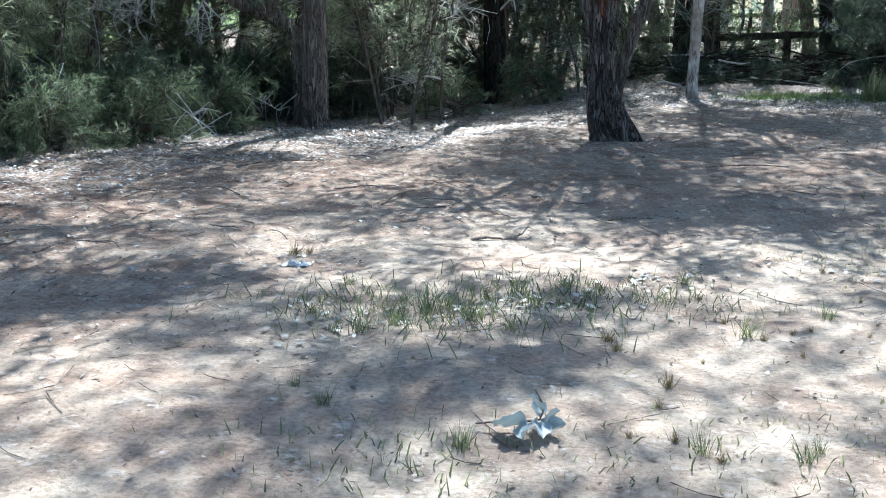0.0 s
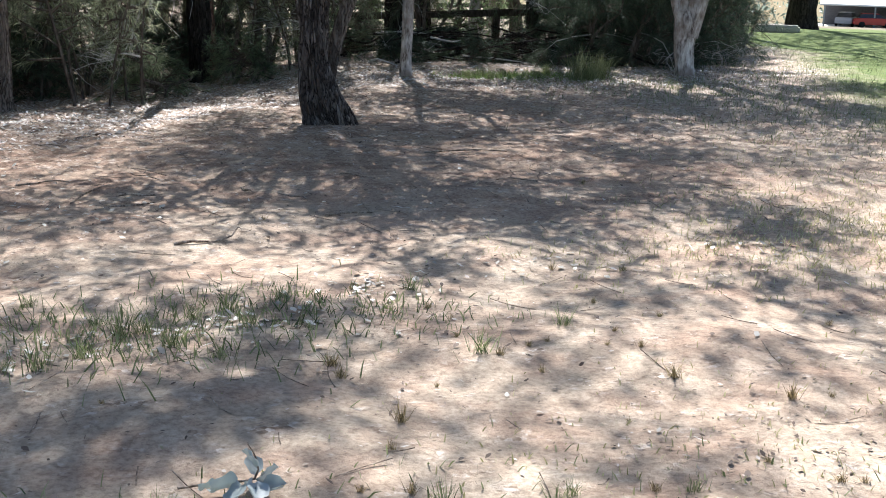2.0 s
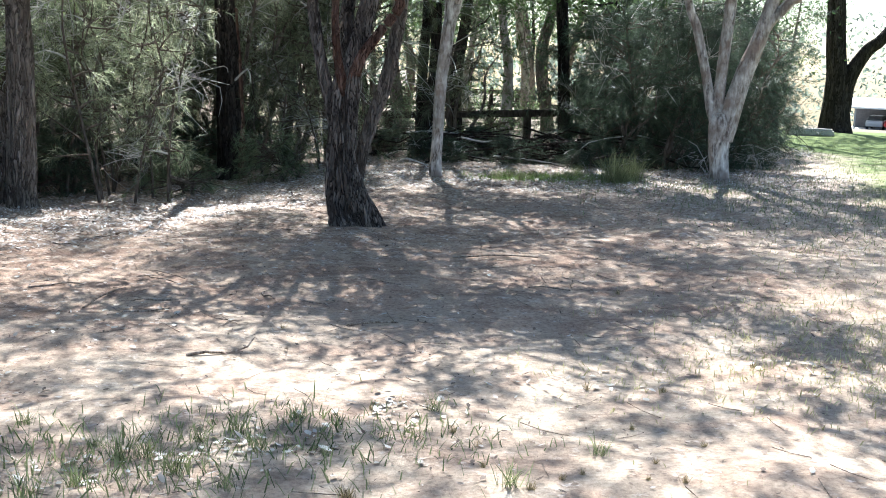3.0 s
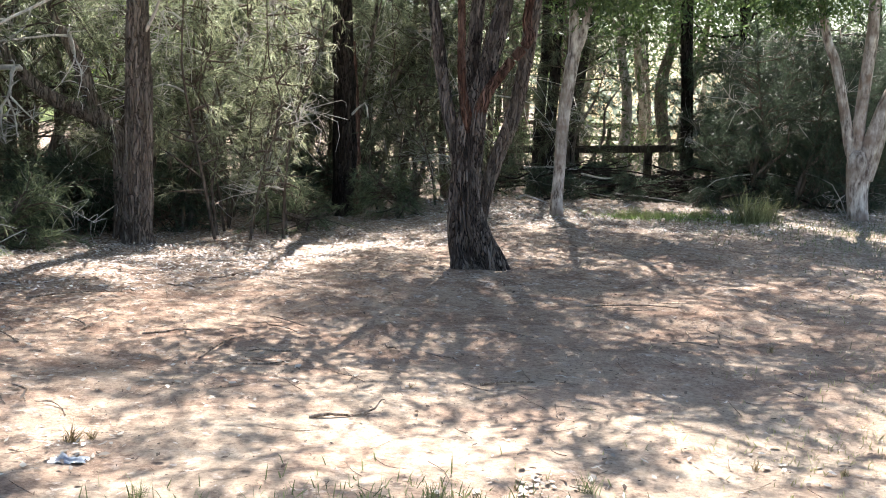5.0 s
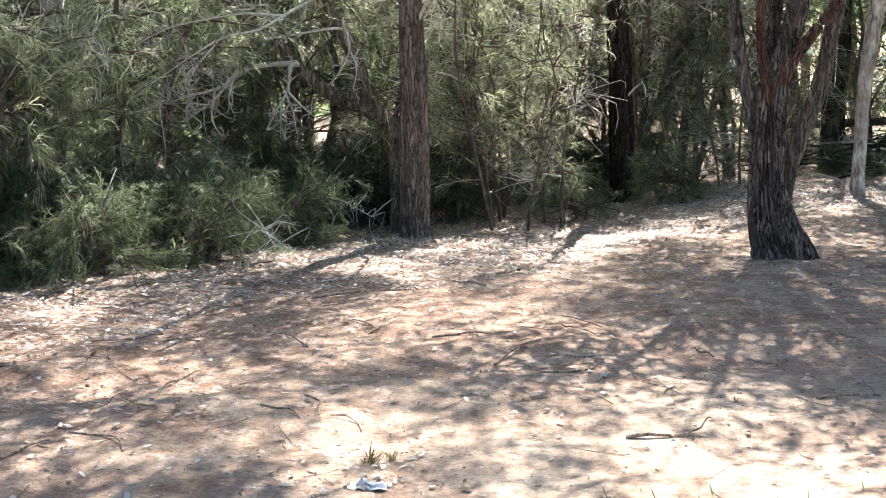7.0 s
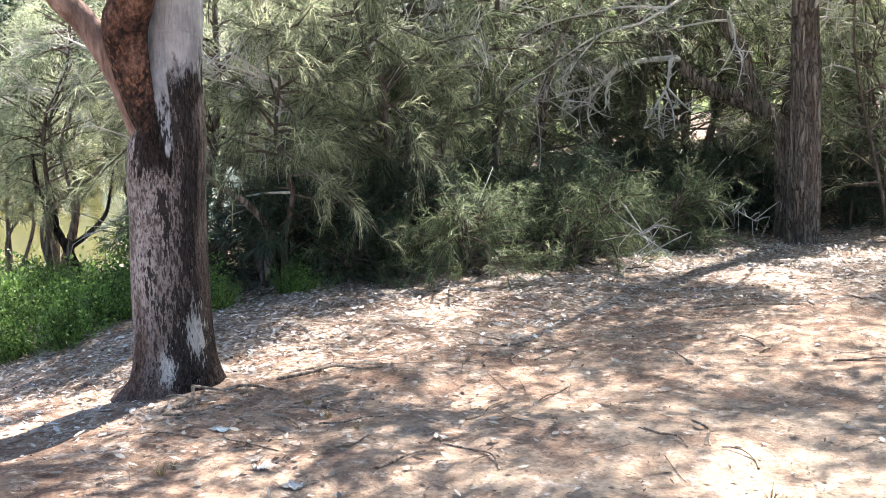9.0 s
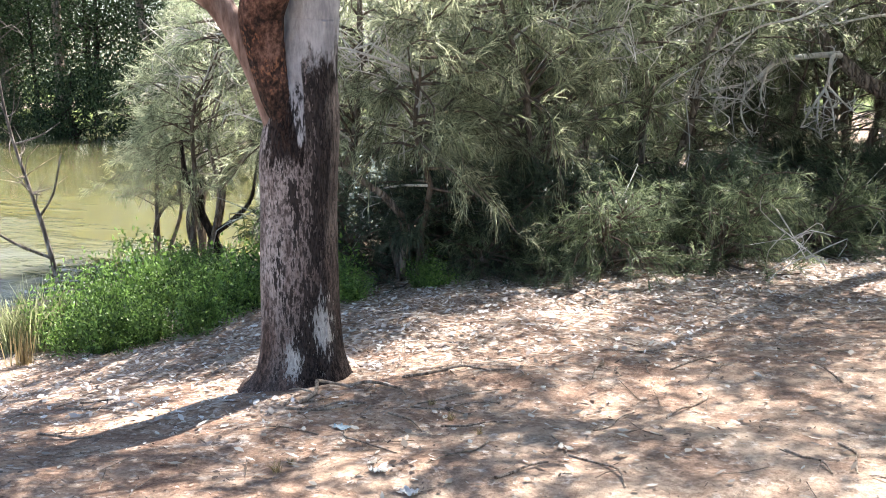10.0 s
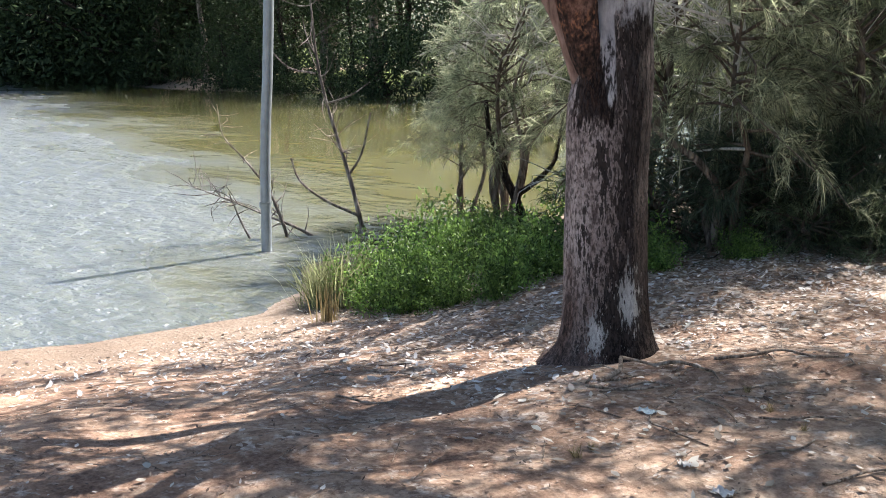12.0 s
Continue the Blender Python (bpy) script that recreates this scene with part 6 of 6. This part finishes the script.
stick([(-0.76, 6.24, 0.0), (-0.66, 6.27, 0.01), (-0.55, 6.31, 0.0), (-0.45, 6.38, 0.02)], 0.014, "crooked brown stick lying on sunlit sand", [(3, 0.05, 0.06, 0.04)])
stick([(0.08, 7.03, 0), (0.22, 7.1, 0.01), (0.39, 7.17, 0)], 0.012, "short dark stick lying on sand")
stick([(-1.3, 7.29, 0), (-1.15, 7.28, 0), (-1.02, 7.31, 0.01)], 0.011, "short dark stick lying on sand")
stick([(-1.58, 7.45, 0), (-1.53, 7.7, 0.02), (-1.46, 7.95, 0)], 0.01, "thin dark stick lying on sand")
stick([(-4.74, 5.8, 0), (-4.7, 5.88, 0.03), (-4.77, 5.96, 0.05), (-4.82, 6.04, 0.04), (-4.72, 6.13, 0.0)], 0.02, "curved pale root like stick by the gum", [(1, -0.12, -0.06, 0.02)])
stick([(-4.72, 6.13, 0), (-4.6, 6.17, 0.02), (-4.42, 6.2, 0.0)], 0.016, "brown stick lying by the foot of a gum", [(2, 0.1, -0.08, 0.0)])
stick([(-4.75, 5.72, 0), (-4.58, 5.78, 0), (-4.4, 5.92, 0.02)], 0.012, "pale bent stick near the foot of a gum")
stick([(-4.6, 6.42, 0), (-4.48, 6.52, 0.01), (-4.4, 6.67, 0.02), (-4.25, 6.68, 0.0), (-4.12, 6.72, 0.01)], 0.014, "long crooked branch lying on bare sand", [(2, -0.1, 0.12, 0.03)])
stick([(-4.4, 5.95, 0), (-4.2, 5.55, 0.0), (-4.0, 5.45, 0.01), (-3.78, 5.42, 0.0)], 0.009, "thin winding twig lying on sand", [(2, 0.1, -0.1, 0.01)])
stick([(-0.2, 4.75, 0), (-0.05, 4.78, 0.0), (0.08, 4.74, 0)], 0.009, "thin dry stick lying on sand")
stick([(-3.2, 9.0, 0), (-2.9, 9.1, 0.01), (-2.6, 9.35, 0)], 0.012, "short dark stick lying on sand")
stick([(0.9, 9.6, 0), (1.3, 9.5, 0.01), (1.6, 9.55, 0)], 0.012, "short dark stick lying on sand")


# smaller crooked twigs strewn round the gum and over the open ground
tr = random.Random(71)
for cx, cy, reach, count in ((-3.9, 5.9, 0.9, 12), (-4.0, 7.2, 1.0, 9), (-2.6, 6.6, 0.8, 6), (-5.6, 5.3, 0.7, 5), (-1.6, 7.8, 1.2, 7), (0.6, 8.6, 1.2, 6), (-2.9, 9.8, 1.0, 5)):
    for _ in range(count):
        x, y = cx + tr.uniform(-reach, reach), cy + tr.uniform(-reach, reach) * 0.6
        if math.hypot(x + 5.15, y - 6.25) < 0.5:
            continue
        turn, run, pts = tr.uniform(0, 6.28), tr.uniform(0.06, 0.15), []
        for k in range(4):
            pts.append((x, y, 0.012 * (k == 2)))
            turn += tr.uniform(-0.6, 0.6)
            x, y = x + run * math.cos(turn), y + run * math.sin(turn)
        fork = tr.uniform(0, 6.28)
        stick(pts, tr.uniform(0.006, 0.012), "thin dry crooked twig lying on leaf strewn sand", [(2, run * math.cos(fork), run * math.sin(fork), 0.01)] if tr.random() < 0.5 else ())


# leafy twig fallen on the sand
SILVER_LEAF = leaf_material("silvery_leaf", (0.3, 0.34, 0.34), (0.46, 0.49, 0.48), 0.2, 0.3)


def curled_leaf(at, heading, rise, turn, length, width, cup):
    """A broad leaf with a wavy rim, cupped along its midrib; angles in degrees."""
    rows = []
    for i in range(8):
        q = i / 7
        for j in range(5):
            o = j / 2 - 1
            w = width / 2 * math.sin(math.pi * (0.07 + 0.88 * q)) ** 0.7
            rows.append(Vector((length * q, o * w, cup * width * o * o - 0.18 * length * q * q + 0.006 * math.sin(9 * q + 5 * o))))
    m = pose(*at, turn, -rise, heading)
    faces = [(i * 5 + j, i * 5 + j + 1, i * 5 + j + 6, i * 5 + j + 5) for i in range(7) for j in range(4)]
    return [m @ r for r in rows], faces


sprig = thing("leaf_sprig", (-0.14, 3.02, gz(-0.14, 3.02)), "fallen twig with large pale silvery leaves on sand", "sprig")
part("stem", tube([(-0.2, 0.02, 0.012, 0.004), (-0.08, 0.02, 0.03, 0.004), (0.03, 0.02, 0.04, 0.004), (0.035, 0.03, 0.1, 0.003), (0.01, 0.03, 0.15, 0.002)], 6, 0.03), STICK, sprig)
for at, heading, rise, turn, length, width, cup in (((-0.08, 0.0, 0.03), 200, 5, 50, 0.06, 0.05, 0.2), ((-0.02, -0.01, 0.035), 215, 12, 55, 0.1, 0.085, 0.25), ((0.0, -0.02, 0.04), 250, -5, 25, 0.1, 0.08, 0.2), ((0.03, -0.01, 0.04), 285, -8, -20, 0.085, 0.075, 0.2),
                                                    ((0.06, 0.0, 0.02), 330, 25, 40, 0.075, 0.06, 0.3), ((0.035, 0.03, 0.07), 160, 60, 30, 0.07, 0.04, 0.3), ((0.03, 0.02, 0.05), 100, 30, 10, 0.08, 0.06, 0.2), ((0.05, 0.01, 0.03), 20, 50, -30, 0.07, 0.05, 0.3)):
    part("leaf", curled_leaf(at, heading, rise, turn, length, width, cup), SILVER_LEAF, sprig, smooth=True)


def crumpled(name, at, size, material, label, category, seed):
    """A crumpled scrap lying on the ground."""
    rng = np.random.default_rng(seed)
    n = 9
    g = np.linspace(-0.5, 0.5, n)
    gx, gy = np.meshgrid(g, g, indexing="ij")
    z = np.abs(rng.normal(0, 0.13, (n, n))) * size[2] * 3 + 0.004
    v = np.stack([gx * size[0] + rng.normal(0, 0.04, (n, n)) * size[0], gy * size[1] + rng.normal(0, 0.04, (n, n)) * size[1], z], -1).reshape(-1, 3)
    i, j = np.meshgrid(np.arange(n - 1), np.arange(n - 1), indexing="ij")
    f = np.stack([i * n + j, (i + 1) * n + j, (i + 1) * n + j + 1, i * n + j + 1], -1).reshape(-1, 4)
    t = thing(name, (*at, gz(*at)), label, category)
    part("sheet", (v, f), material, t)


FOIL = plain_material("crumpled_foil", (0.36, 0.4, 0.46), 0.35, 0.6, 0.2, 20.0, 0.4)
BLUE_PLASTIC = plain_material("faded_blue_plastic", (0.3, 0.37, 0.41), 0.5, 0.4, 0.2, 20.0)
WHITE_PAPER = plain_material("white_paper", (0.6, 0.58, 0.55), 0.7, 0.2, 0.1, 20.0)
crumpled("crumpled_wrapper", (-1.69, 5.5), (0.15, 0.09, 0.035), FOIL, "crumpled silvery blue wrapper lying on sand", "litter", 1)
crumpled("plastic_scrap", (-4.26, 5.6), (0.08, 0.05, 0.018), BLUE_PLASTIC, "faded blue plastic scrap among dry leaves", "litter", 2)
crumpled("paper_scrap", (-3.7, 5.2), (0.06, 0.04, 0.02), WHITE_PAPER, "scrap of white paper on leaf litter", "litter", 3)
crumpled("paper_scrap", (-3.46, 5.12), (0.075, 0.05, 0.025), WHITE_PAPER, "torn piece of white paper on sand", "litter", 4)
crumpled("plastic_scrap", (-9.35, 7.6), (0.25, 0.14, 0.04), BLUE_PLASTIC, "pale plastic scrap at the lake edge", "litter", 5)


# heap of dead branches in front of the fence
heap = thing("brush_heap", (2.6, 19.3, gz(2.6, 19.3)), "dark heap of fallen branches in front of a fence", "brush heap")
hr = np.random.default_rng(15)
for k in range(110):
    a = hr.normal(0, 0.6)
    c = np.array([hr.normal(0, 1.2), hr.normal(0, 0.6), hr.uniform(0.0, 0.45)])
    l = hr.uniform(0.5, 1.5)
    d = np.array([math.cos(a), math.sin(a), hr.normal(0, 0.14)])
    line = [(*(c - d * l / 2), 0.017), (*(c + hr.normal(0, 0.06, 3)), 0.014), (*(c + d * l / 2 + np.array([0, 0, hr.uniform(-0.1, 0.1)])), 0.008)]
    part("branch", tube([(p[0], p[1], max(p[2], 0.0), p[3]) for p in line], 6, 0.15, lump=0.05, seed=k), DARK_BARK if k % 14 else DEAD_TWIG, heap, smooth=True)
